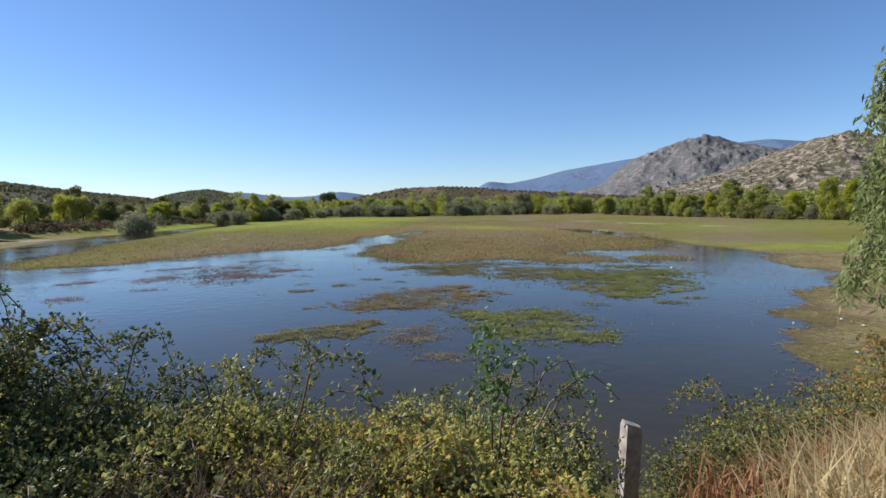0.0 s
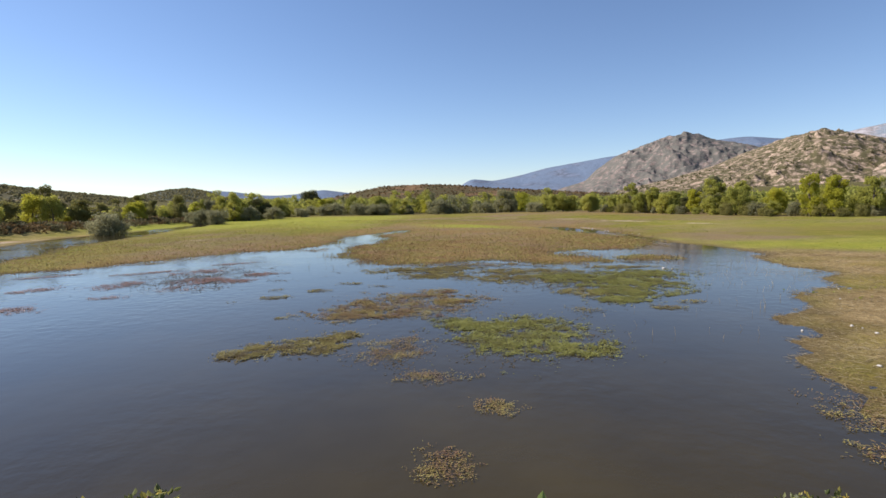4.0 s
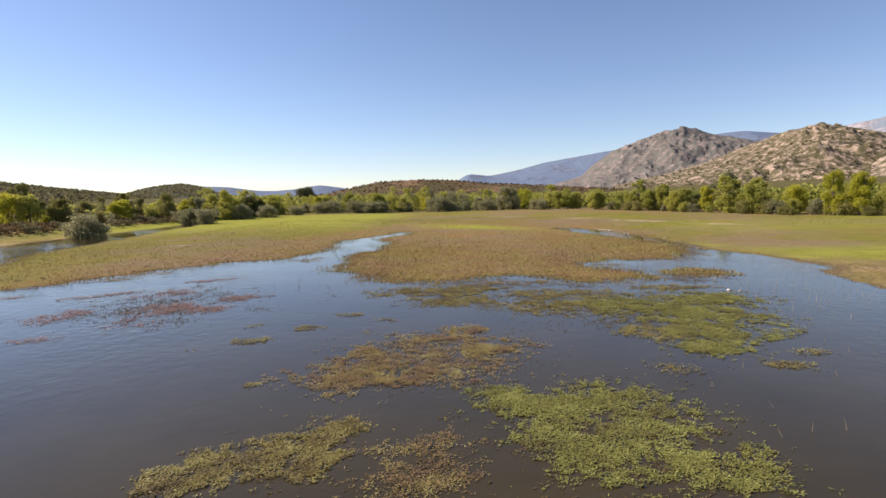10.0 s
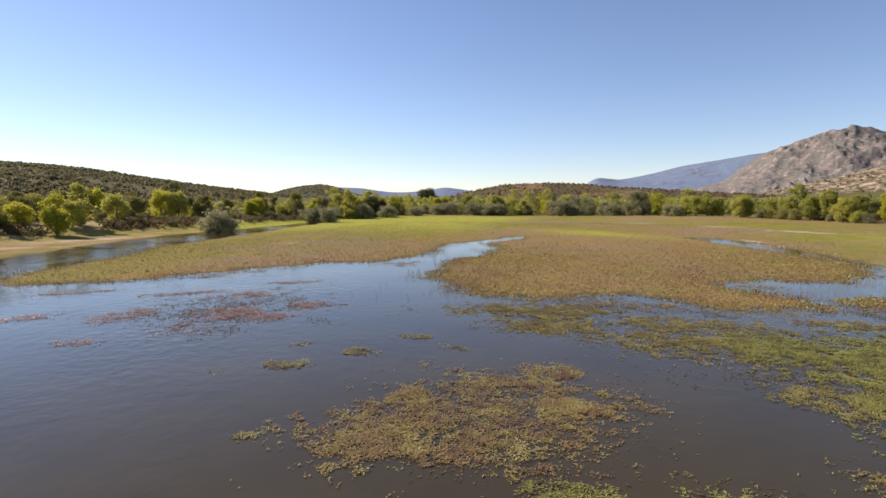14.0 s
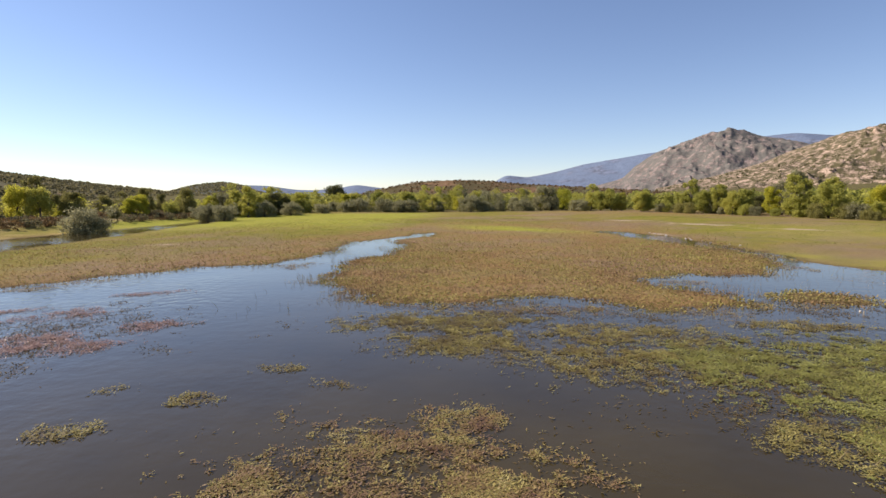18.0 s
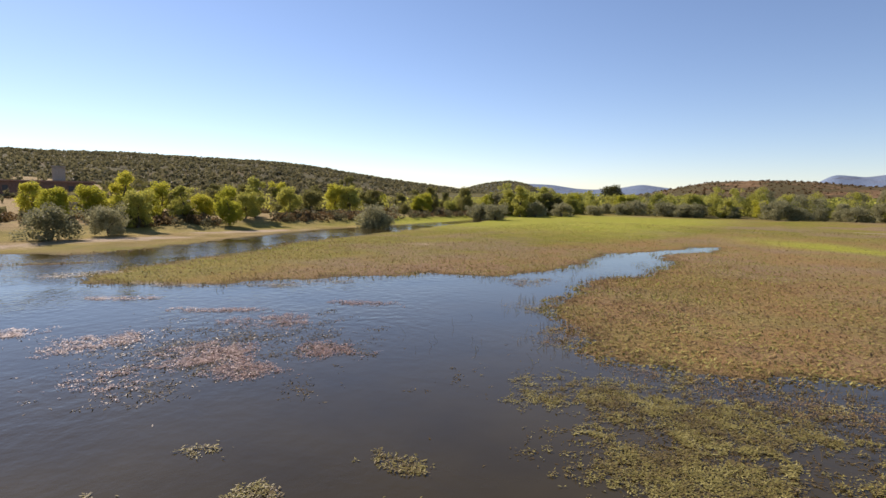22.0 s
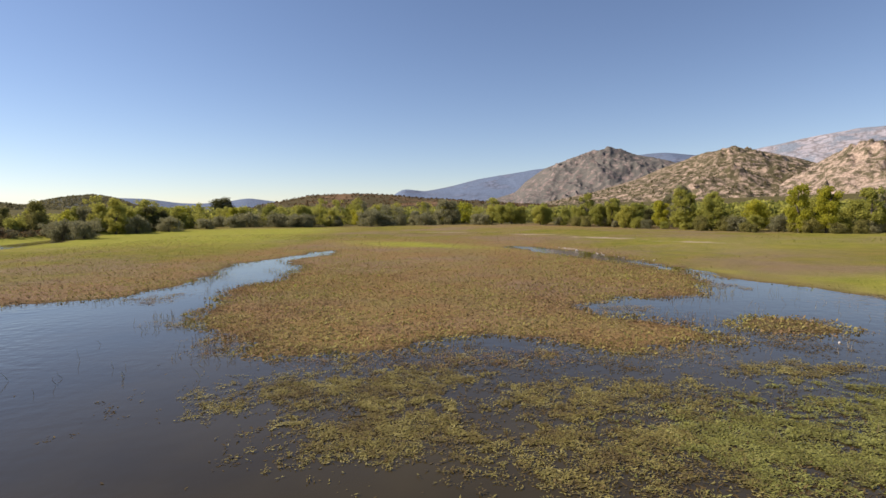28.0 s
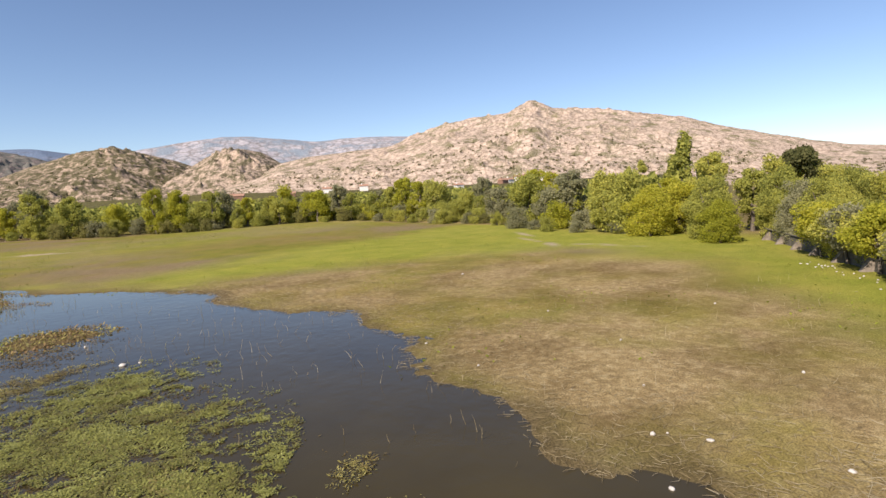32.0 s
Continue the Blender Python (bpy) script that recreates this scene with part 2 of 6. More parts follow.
M_WEED_RUST = leaf_material("water_weed_rust", [(0, (0.09, 0.05, 0.04)), (0.25, (0.18, 0.11, 0.065)), (0.5, (0.24, 0.17, 0.07)), (0.75, (0.27, 0.235, 0.07)), (1, (0.45, 0.38, 0.19))], 0.5, 0.15, 0.12, 0.9)
M_WEED_OLIVE = leaf_material("water_weed_olive", [(0, (0.07, 0.05, 0.028)), (0.3, (0.15, 0.112, 0.045)), (0.65, (0.235, 0.205, 0.06)), (1, (0.40, 0.35, 0.14))], 0.5, 0.15, 0.12, 0.9)
M_WEED_SUNK = leaf_material("drowned_weed", [(0, (0.06, 0.042, 0.022)), (0.5, (0.09, 0.063, 0.028)), (1, (0.13, 0.098, 0.04))], 0.4, 0.1)
# reddish weed; the palest leaf tones also paint in its white glints
M_WEED_RED = leaf_material("water_weed_red", [(0, (0.20, 0.11, 0.085)), (0.5, (0.33, 0.22, 0.18)), (1, (0.60, 0.52, 0.45))], 0.45, 0.2, 0.14)
M_MARSH = leaf_material("marsh_plants", [(0, (0.15, 0.085, 0.05)), (0.3, (0.27, 0.175, 0.09)), (0.65, (0.27, 0.235, 0.07)), (1, (0.40, 0.36, 0.14))], 0.7, 0.3, 0.06, 0.25)
M_TURF = leaf_material("turf_blades", [(0, (0.128, 0.16, 0.016)), (0.5, (0.2, 0.224, 0.024)), (1, (0.272, 0.272, 0.048))], 0.7, 0.2)
M_STRAW = leaf_material("straw", [(0, (0.153, 0.111, 0.051)), (0.5, (0.306, 0.238, 0.128)), (1, (0.493, 0.425, 0.281))], 0.6, 0.1)
M_BARK = plain("bark", [(0.3, (0.07, 0.055, 0.04)), (0.7, (0.16, 0.13, 0.1))], 5, 0.9, 0.03)
M_STONE = plain("white_stone", [(0.3, (0.34, 0.31, 0.265)), (0.7, (0.52, 0.49, 0.44))], 9, 0.8, 0.01)
M_CONCRETE = plain("weathered_concrete", [(0.3, (0.2, 0.175, 0.144)), (0.7, (0.45, 0.413, 0.362))], 14, 0.9, 0.006)
# the dark tone puts the shade under trees and deck into the stone
M_WALL = plain("shaded_stone_wall", [(0.3, (0.07, 0.062, 0.05)), (0.7, (0.16, 0.14, 0.11))], 1.2, 0.9, 0.05)
M_POST = plain("tan_worn_concrete", [(0.3, (0.24, 0.18, 0.12)), (0.7, (0.46, 0.39, 0.30))], 14, 0.9, 0.008)
# darker copy of the green leaf: shade of backlit western crowns put into colour
M_LEAF_SHADED = leaf_material("shaded_olive_leaf", [(0, (0.15, 0.145, 0.05)), (0.5, (0.25, 0.235, 0.075)), (1, (0.36, 0.32, 0.10))], through=0.42)
M_HEATH = leaf_material("dry_heath", [(0, (0.10, 0.06, 0.03)), (0.5, (0.17, 0.11, 0.05)), (1, (0.24, 0.18, 0.08))], 0.7, 0.3)
M_TIMBER = plain("dark_wet_timber", [(0.3, (0.035, 0.03, 0.024)), (0.7, (0.09, 0.075, 0.06))], 8, 0.85, 0.02)
M_PLASTER = plain("white_plaster", [(0.3, (0.62, 0.58, 0.52)), (0.7, (0.78, 0.75, 0.7))], 1.5, 0.85)
M_ROOF = plain("clay_roof", [(0.3, (0.27, 0.14, 0.09)), (0.7, (0.4, 0.24, 0.16))], 2.5, 0.85)
M_BRICK = plain("brown_brickwork", [(0.3, (0.15, 0.08, 0.055)), (0.7, (0.26, 0.15, 0.10))], 2.5, 0.9)
M_WHITE = plain("white_rail_paint", [(0.3, (0.6, 0.6, 0.58)), (0.7, (0.75, 0.75, 0.73))], 6, 0.6)
M_DARK = plain("dark_opening", [(0.3, (0.02, 0.02, 0.022)), (0.7, (0.05, 0.05, 0.05))], 4, 0.4)
M_SAND = plain("pale_sand", [(0.3, (0.204, 0.162, 0.106)), (0.7, (0.306, 0.264, 0.187))], 1.5, 0.95, 0.01)


# ---- the ground, one sheet to the horizon ----
def steps(*spans):
    out = []
    for a, b, s in spans:
        n = max(1, int(round((b - a) / s)))
        out += [a + (b - a) * i / n for i in range(n)]
    return np.array(out + [spans[-1][1]])


def sheet(name, xs, ys, fn):
    """A grid mesh with heights fn(x, y)."""
    X, Y = np.meshgrid(xs, ys)
    Z = fn(X, Y)
    nx, ny = len(xs), len(ys)
    co = np.stack([X, Y, Z], -1).reshape(-1, 3)
    i = (np.arange(ny - 1)[:, None] * nx + np.arange(nx - 1)[None]).ravel()
    return quad_mesh(name, co, np.stack([i, i + 1, i + nx + 1, i + nx], 1))


def quad_mesh(name, co, faces, flat=False):
    me = bpy.data.meshes.new(name)
    n, k = len(faces), faces.shape[1]
    me.vertices.add(len(co))
    me.vertices.foreach_set("co", np.asarray(co, np.float32).ravel())
    me.loops.add(n * k)
    me.loops.foreach_set("vertex_index", faces.astype(np.int32).ravel())
    me.polygons.add(n)
    me.polygons.foreach_set("loop_start", np.arange(0, n * k, k, dtype=np.int32))
    me.polygons.foreach_set("use_smooth", np.full(n, not flat))
    me.update(calc_edges=True)
    return me


def paint(me, name, values):
    a = me.attributes.new(name, "FLOAT", "POINT")
    a.data.foreach_set("value", np.asarray(values, np.float32).ravel())


xs = steps((-4800, -600, 300), (-600, -200, 20), (-200, -90, 2.2), (-90, -36, 0.7), (-36, 32, 0.3), (32, 110, 0.9), (110, 300, 5), (300, 600, 25), (600, 4800, 300))
ys = steps((-4800, -300, 300), (-300, -30, 15), (-30, 0, 1.5), (0, 66, 0.3), (66, 110, 0.6), (110, 180, 1.4), (180, 300, 4), (300, 600, 20), (600, 4800, 300))
me = sheet("ground", xs, ys, ground_height)
co = np.empty(len(me.vertices) * 3, np.float32)
me.vertices.foreach_get("co", co)
gx, gy, gz = co.reshape(-1, 3).T.astype(float)
gd = lake_depth(gx, gy)
gb = bank_side(gx, gy)
HEIGHTS, DEPTHS = gz.reshape(len(ys), len(xs)), gd.reshape(len(ys), len(xs))


def read_grid(grid, x, y):
    """The grid's value at a place, between its nodes."""
    i = min(max(int(np.searchsorted(xs, x)) - 1, 0), len(xs) - 2)
    j = min(max(int(np.searchsorted(ys, y)) - 1, 0), len(ys) - 2)
    u, v = (x - xs[i]) / (xs[i + 1] - xs[i]), (y - ys[j]) / (ys[j + 1] - ys[j])
    return float((grid[j, i] * (1 - u) + grid[j, i + 1] * u) * (1 - v) + (grid[j + 1, i] * (1 - u) + grid[j + 1, i + 1] * u) * v)


def ground_at(x, y):
    return read_grid(HEIGHTS, x, y)


# dry: pale litter and mud to the east of the water; rust: red-brown marsh plants; lush: bright turf
FLAT = [(24, 57), (31, 55), (38, 49), (46, 44), (49, 36), (43, 25), (30, 18.5), (20, 15.5), (9, 11), (9, 17), (12, 22), (16, 30), (20, 34), (23.5, 40), (23.5, 47)]
EAST = [(23, 72), (24, 57), (31, 55), (38, 49), (46, 44), (49, 36), (43, 25), (30, 18.5), (20, 15.5), (20, 10), (45, 14), (62, 19), (66, 27), (70, 37), (76, 44), (86, 53), (86, 62), (60, 66), (36, 66)]
grain = fbm(gx * 0.12, gy * 0.12, 4, 40.0)
dry = smooth(-2.5, 2.5, inside_distance(FLAT, gx, gy) + 3.5 * grain)
dry = np.maximum(dry, 0.8 * smooth(-60, -70, gx - 0.02 * gy) * smooth(12, 20, gy) * smooth(125, 100, gy))
line = np.interp(gy, MEADOW_Y, MEADOW_X)
dry = np.maximum(dry, smooth(4.0, 1.2, np.abs(gx - line + 2.5) + 2.5 * fbm(gx * 0.2, gy * 0.2, 3, 58.0)) * smooth(36, 42, gy) * smooth(150, 130, gy))
rust = smooth(70, 30, -gd * (2.0 + 3.0 * smooth(-18, -26, gx)) + 18 * fbm(gx * 0.03, gy * 0.03, 3, 42.0)) * smooth(25, 14, gx - 0.03 * gy) * smooth(-52, -24, gx + 0.1 * (gy - 50)) * smooth(40, 46, gy)
rust = np.maximum(rust, 0.7 * smooth(150, 190, gy + 0.25 * gx + 14 * fbm(gx * 0.02, gy * 0.02, 2, 44.0)) * smooth(-10, 20, gx))
lush = 1.15 * np.exp(-(((gx + 2 + 0.9 * (gy - 112)) / 7) ** 2 + ((gy - 112) / 9) ** 2)) + 0.85 * smooth(-4, 5, inside_distance(EAST, gx, gy) + 5 * grain)
lush = lush + 0.35 * smooth(24, 40, gx) * smooth(80, 95, gy) * smooth(160, 130, gy) * smooth(0.5, -0.2, fbm(gx * 0.02, gy * 0.02, 2, 48.0))
lush = lush + 0.9 * smooth(-16, -34, gx) * smooth(95, 130, gy) * smooth(205, 185, gy) + 0.25 * smooth(-75, -79, gx) * smooth(22, 34, gy) * smooth(150, 110, gy) * smooth(-92, -86, gx)
hill = smooth(0, 1, (-84 - gx) / 8) + smooth(1.0, 2.5, gb) + smooth(0, 9, gx - line) * smooth(14, 20, gy) + smooth(215, 235, gy)
lush = lush * (1 - np.clip(hill, 0, 1))
paint(me, "dry", dry)
paint(me, "rust", rust)
paint(me, "lush", lush)
paint(me, "hill", hill)
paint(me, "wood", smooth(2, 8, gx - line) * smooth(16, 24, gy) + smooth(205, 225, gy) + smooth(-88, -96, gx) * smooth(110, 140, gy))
# bare sand along the brooks and on the meadow, (x, y, rx, ry, turn)
SAND = [(54.3, 38.2, 2.2, 0.8, 30), (54.5, 35, 2.6, 0.35, 95), (53, 31, 2.4, 0.35, 75), (66, 45, 4.0, 0.5, 35), (59, 42, 3.0, 0.4, 40), (7, 152, 7, 1.6, -5), (22, 134, 6, 1.4, -35), (31.5, 120, 7, 1.5, -50), (19.6, 100, 4.5, 0.9, -75), (40, 106, 6, 1.2, -50),
        (-42, 78, 2.2, 0.8, 20), (-66, 24, 10, 3.4, 60), (-72, 40, 11, 3.6, 72), (-71.5, 57, 10, 2.8, 86), (-75, 77, 11, 2.4, 80), (-62, 30, 8, 3, 65)]
sand = 0 * gx
for bx, by, rx, ry, turn in SAND:
    ca, sa = math.cos(radians(turn)), math.sin(radians(turn))
    u, v = (gx - bx) * ca + (gy - by) * sa, -(gx - bx) * sa + (gy - by) * ca
    near = (np.abs(u) < 2 * rx) & (np.abs(v) < 4 * ry)
    r = np.hypot(u[near] / rx, v[near] / ry) + 0.7 * fbm(gx[near] * 0.7, gy[near] * 0.7, 3, 52.0)
    sand[near] = np.maximum(sand[near], 0.85 * smooth(1.25, 0.2, r))
paint(me, "sand", sand)
paint(me, "wet", 0.75 * smooth(-1.4, 0.1, gd + 0.7 * fbm(gx * 0.7, gy * 0.7, 3, 57.0)))
m, n, l, b = material("marsh_ground")


def attribute(nodes, name):
    a = nodes.new("ShaderNodeAttribute")
    a.attribute_name = name
    return a.outputs["Fac"]


mid, fine, tiny = noise_node(n, l, 0.35, 5), noise_node(n, l, 3.0, 6, 0.65), noise_node(n, l, 22, 4, 0.7)
turf = ramp(n, l, mid.outputs[0], [(0.3, (0.13, 0.135, 0.024)), (0.5, (0.175, 0.162, 0.032)), (0.7, (0.22, 0.178, 0.044))]).outputs[0]
lushc = ramp(n, l, mid.outputs[0], [(0.3, (0.205, 0.225, 0.032)), (0.7, (0.295, 0.285, 0.05))]).outputs[0]
rustc = ramp(n, l, fine.outputs[0], [(0.3, (0.175, 0.10, 0.05)), (0.5, (0.235, 0.15, 0.066)), (0.7, (0.205, 0.165, 0.05))]).outputs[0]
olivec = ramp(n, l, fine.outputs[0], [(0.3, (0.125, 0.10, 0.044)), (0.5, (0.20, 0.165, 0.062)), (0.7, (0.27, 0.215, 0.09))]).outputs[0]
rustc = mix(n, l, ramp(n, l, noise_node(n, l, 0.16, 4, 0.6).outputs[0], [(0.44, (0,) * 3), (0.6, (0.7,) * 3)]).outputs[0], rustc, olivec)
dryc = ramp(n, l, fine.outputs[0], [(0.25, (0.18, 0.13, 0.066)), (0.5, (0.27, 0.205, 0.105)), (0.75, (0.42, 0.345, 0.20))]).outputs[0]
hillc = ramp(n, l, mid.outputs[0], [(0.3, (0.23, 0.165, 0.08)), (0.55, (0.31, 0.235, 0.12)), (0.75, (0.19, 0.17, 0.06))]).outputs[0]
wide = noise_node(n, l, 0.055, 4, 0.6)
turf = mix(n, l, ramp(n, l, wide.outputs[0], [(0.45, (0,) * 3), (0.68, (0.7,) * 3)]).outputs[0], turf, rustc)
c = mix(n, l, attribute(n, "rust"), turf, rustc)
bare = ramp(n, l, noise_node(n, l, 0.045, 5, 0.62).outputs[0], [(0.47, (0,) * 3), (0.6, (0.65,) * 3)]).outputs[0]
c = mix(n, l, bare, c, ramp(n, l, fine.outputs[0], [(0.3, (0.15, 0.10, 0.068)), (0.7, (0.27, 0.195, 0.135))]).outputs[0])
patch = noise_node(n, l, 0.13, 4, 0.6)
shoots = ramp(n, l, patch.outputs[0], [(0.42, (0,) * 3), (0.6, (0.7,) * 3)]).outputs[0]
litter = ramp(n, l, noise_node(n, l, 0.22, 5, 0.6).outputs[0], [(0.35, (0.72, 0.66, 0.58)), (0.6, (1.12, 1.08, 1.0))]).outputs[0]
dryc = mix(n, l, 1.0, mix(n, l, shoots, dryc, turf), litter, "MULTIPLY")
c = mix(n, l, attribute(n, "dry"), c, dryc)
c = mix(n, l, attribute(n, "lush"), c, lushc)
c = mix(n, l, attribute(n, "hill"), c, hillc)
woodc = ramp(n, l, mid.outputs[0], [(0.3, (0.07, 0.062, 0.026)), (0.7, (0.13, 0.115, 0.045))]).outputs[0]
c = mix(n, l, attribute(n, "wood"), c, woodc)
sandc = ramp(n, l, fine.outputs[0], [(0.3, (0.29, 0.22, 0.15)), (0.7, (0.45, 0.37, 0.28))]).outputs[0]
c = mix(n, l, attribute(n, "sand"), c, sandc)
wetc = ramp(n, l, fine.outputs[0], [(0.3, (0.075, 0.052, 0.028)), (0.7, (0.13, 0.095, 0.05))]).outputs[0]
c = mix(n, l, attribute(n, "wet"), c, wetc)
grainy = ramp(n, l, tiny.outputs[0], [(0.32, (0.08,) * 3), (0.68, (0.92,) * 3)]).outputs[0]
c = mix(n, l, 0.7, c, mix(n, l, 1.0, c, grainy, "OVERLAY"))
l.new(c, b.inputs["Base Color"])
b.inputs["Roughness"].default_value = 0.95
b.inputs["Specular IOR Level"].default_value = 0.03
bump(n, l, tiny.outputs[0], 0.8, 0.06, b)
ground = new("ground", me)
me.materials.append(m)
tagged(ground, "flat green and rust-brown marsh round a shallow drained lake", "ground", kind="structure")

# ---- the water ----
wx, wy = steps((-200, 120, 4)), steps((-20, 330, 4))
me = sheet("water", wx, wy, lambda x, y: x * 0)
m, n, l, b = material("lake_water")
l.new(ramp(n, l, noise_node(n, l, 0.12, 4, 0.6).outputs[0], [(0.35, (0.033, 0.0245, 0.0085)), (0.7, (0.052, 0.039, 0.013))]).outputs[0], b.inputs["Base Color"])
b.inputs["Roughness"].default_value = 0.03
b.inputs["IOR"].default_value = 1.33
w1, w2 = noise_node(n, l, 1.6, 3), noise_node(n, l, 0.08, 2)
mul = n.new("ShaderNodeMath")
mul.operation = "MULTIPLY"
l.new(w1.outputs[0], mul.inputs[0])
l.new(ramp(n, l, w2.outputs[0], [(0.42, (0.25,) * 3), (0.62, (1,) * 3)]).outputs[0], mul.inputs[1])
# the breeze reaches only the open western water
open_side = n.new("ShaderNodeMapRange")
for key, v in (("From Min", -14), ("From Max", -38), ("To Min", 0.16), ("To Max", 0.75)):
    open_side.inputs[key].default_value = v
split = n.new("ShaderNodeSeparateXYZ")
l.new(n.new("ShaderNodeNewGeometry").outputs["Position"], split.inputs[0])
l.new(split.outputs[0], open_side.inputs["Value"])
calm = n.new("ShaderNodeMath")
calm.operation = "MULTIPLY"
l.new(mul.outputs[0], calm.inputs[0])
l.new(open_side.outputs[0], calm.inputs[1])
bump(n, l, calm.outputs[0], 0.8, 0.14, b)
water = new("water", me)
me.materials.append(m)
tagged(water, "still brownish lake water mirroring the blue sky", "water", kind="structure")


# ---- hills and mountains ----
MASSIFS = {}


def massif(name, label, nodes, crest, foot, rough, mat, seed, lift=0.0, ax=0.0, ay=25.0, cols=0.16, rows=70, base=-4.0, crag=0.35):
    """A range whose skyline runs through nodes of (azimuth, elevation) in degrees, seen from the lake; crest and foot in metres."""
    a = np.array(nodes, float)
    az = np.arange(a[0, 0], a[-1, 0] + cols, cols)
    el = np.interp(az, a[:, 0], a[:, 1])
    k = np.exp(-0.5 * (np.arange(-6, 7) / 2.5) ** 2)
    el = np.convolve(np.pad(el, 6, "edge"), k / k.sum(), "valid")
    v = np.linspace(0, 1.25, rows)
    A, V = np.meshgrid(np.radians(az), v)
    D = foot + (crest - foot) * V
    X, Y = ax + D * np.sin(A), ay + D * np.cos(A)
    top = np.tan(np.radians(el))[None] * crest + 5 + lift
    s = crest / 24.0
    shape = np.where(V < 1, smooth(0, 1, V) ** 0.85, 1 - (V - 1) * 1.6)
    rel = ridged(X / s / 2.2, Y / s / 2.2, 6, seed) - 0.55
    big = fbm(X / s / 6, Y / s / 6, 3, seed + 9)
    Z = base + (top - base) * np.clip(shape + 0.10 * big * np.sin(np.pi * np.clip(V, 0, 1)), -0.2, 1.2)
    fine = ridged(X / s / 0.42, Y / s / 0.42, 4, seed + 5) - 0.5
    rel = rel + crag * fine * (0.4 + 0.6 * smooth(-0.1, 0.25, rel))
    Z = Z + rel * rough * np.clip(top, 8, None) * smooth(0, 0.25, V) * (1 - 0.75 * smooth(0.72, 1.0, V) * (V <= 1.08))
    nx = len(az)
    i = (np.arange(rows - 1)[:, None] * nx + np.arange(nx - 1)[None]).ravel()
    me = quad_mesh(name, np.stack([X, Y, Z], -1).reshape(-1, 3), np.stack([i, i + 1, i + nx + 1, i + nx], 1))
    me.materials.append(mat)
    MASSIFS[name] = (X, Y, Z)
    return tagged(new(name, me), label, "mountain", kind="structure")


def rock_material(name, rock, scrub, scale, amount, depth=1.0):
    """Granite slabs broken by scrub."""
    m, n, l, b = material(name)
    geo = n.new("ShaderNodeNewGeometry")
    big, fine, tiny = noise_node(n, l, scale, 6, 0.6), noise_node(n, l, scale * 6, 6, 0.7), noise_node(n, l, scale * 26, 5, 0.7)
    stone = ramp(n, l, fine.outputs[0], [(0.25, tuple(v * 0.52 for v in rock)), (0.5, rock), (0.8, tuple(min(0.8, v * 1.2) for v in rock))]).outputs[0]
    green = ramp(n, l, tiny.outputs[0], [(0.3, tuple(v * 0.5 for v in scrub)), (0.7, tuple(v * 1.5 for v in scrub))]).outputs[0]
    add = n.new("ShaderNodeMath")
    add.operation = "ADD"
    l.new(big.outputs[0], add.inputs[0])
    half = n.new("ShaderNodeMath")
    half.operation = "MULTIPLY"
    half.inputs[1].default_value = 0.8
    l.new(tiny.outputs[0], half.inputs[0])
    l.new(half.outputs[0], add.inputs[1])
    vor = n.new("ShaderNodeTexVoronoi")
    vor.feature = "DISTANCE_TO_EDGE"
    vor.inputs["Scale"].default_value = scale * 2.2
    warp = n.new("ShaderNodeVectorMath")
    warp.operation = "MULTIPLY_ADD"
    l.new(fine.outputs["Color"], warp.inputs[0])
    warp.inputs[1].default_value = (0.35 / scale, 0.35 / scale, 0.6 / scale)
    l.new(geo.outputs["Position"], warp.inputs[2])
    l.new(warp.outputs[0], vor.inputs["Vector"])
    crack = ramp(n, l, vor.outputs["Distance"], [(0.0, (0.4, 0.37, 0.33)), (0.12, (1, 1, 1))]).outputs[0]
    stone = mix(n, l, 0.85, stone, crack, "MULTIPLY")
    cut = ramp(n, l, add.outputs[0], [(amount + 0.17, (0,) * 3), (amount + 0.23, (1,) * 3)]).outputs[0]
    c = mix(n, l, cut, green, stone)
    l.new(c, b.inputs["Base Color"])
    b.inputs["Roughness"].default_value = 0.95
    b.inputs["Specular IOR Level"].default_value = 0.04
    bump(n, l, fine.outputs[0], 0.9 * depth, 1.2 / scale * 0.02, b)
    return m


M_DOME = rock_material("pale_granite", (0.46, 0.36, 0.28), (0.17, 0.15, 0.085), 0.034, 0.63)
M_CRAG = rock_material("brown_granite", (0.44, 0.335, 0.25), (0.09, 0.08, 0.042), 0.07, 0.745)
M_KNOB = rock_material("weathered_granite", (0.44, 0.34, 0.26), (0.10, 0.088, 0.05), 0.07, 0.70)
# part of the peak's lighter, greyer tone is haze put into the colours
M_PEAK = rock_material("hazed_grey_granite", (0.30, 0.24, 0.21), (0.125, 0.12, 0.105), 0.03, 0.765)
# M_PALE and M_BLUE: distance haze is mixed into both rock and scrub colours
M_PALE = rock_material("hazed_pale_rock", (0.36, 0.34, 0.35), (0.2, 0.235, 0.27), 0.006, 0.68, 0.7)
M_BLUE = rock_material("hazed_blue_slope", (0.17, 0.20, 0.265), (0.13, 0.17, 0.235), 0.006, 0.78, 0.6)
M_SCRUB = rock_material("scrub_slope", (0.15, 0.115, 0.058), (0.09, 0.082, 0.042), 0.02, 0.82)
# greyer, bluer M_SCRUB: the far hill's haze put into its colours
M_FAR_SCRUB = rock_material("hazed_scrub_slope", (0.115, 0.11, 0.08), (0.075, 0.08, 0.06), 0.03, 0.78)
M_BROWN = rock_material("dry_heath_slope", (0.206, 0.129, 0.0688), (0.0774, 0.0645, 0.0301), 0.02, 0.74)

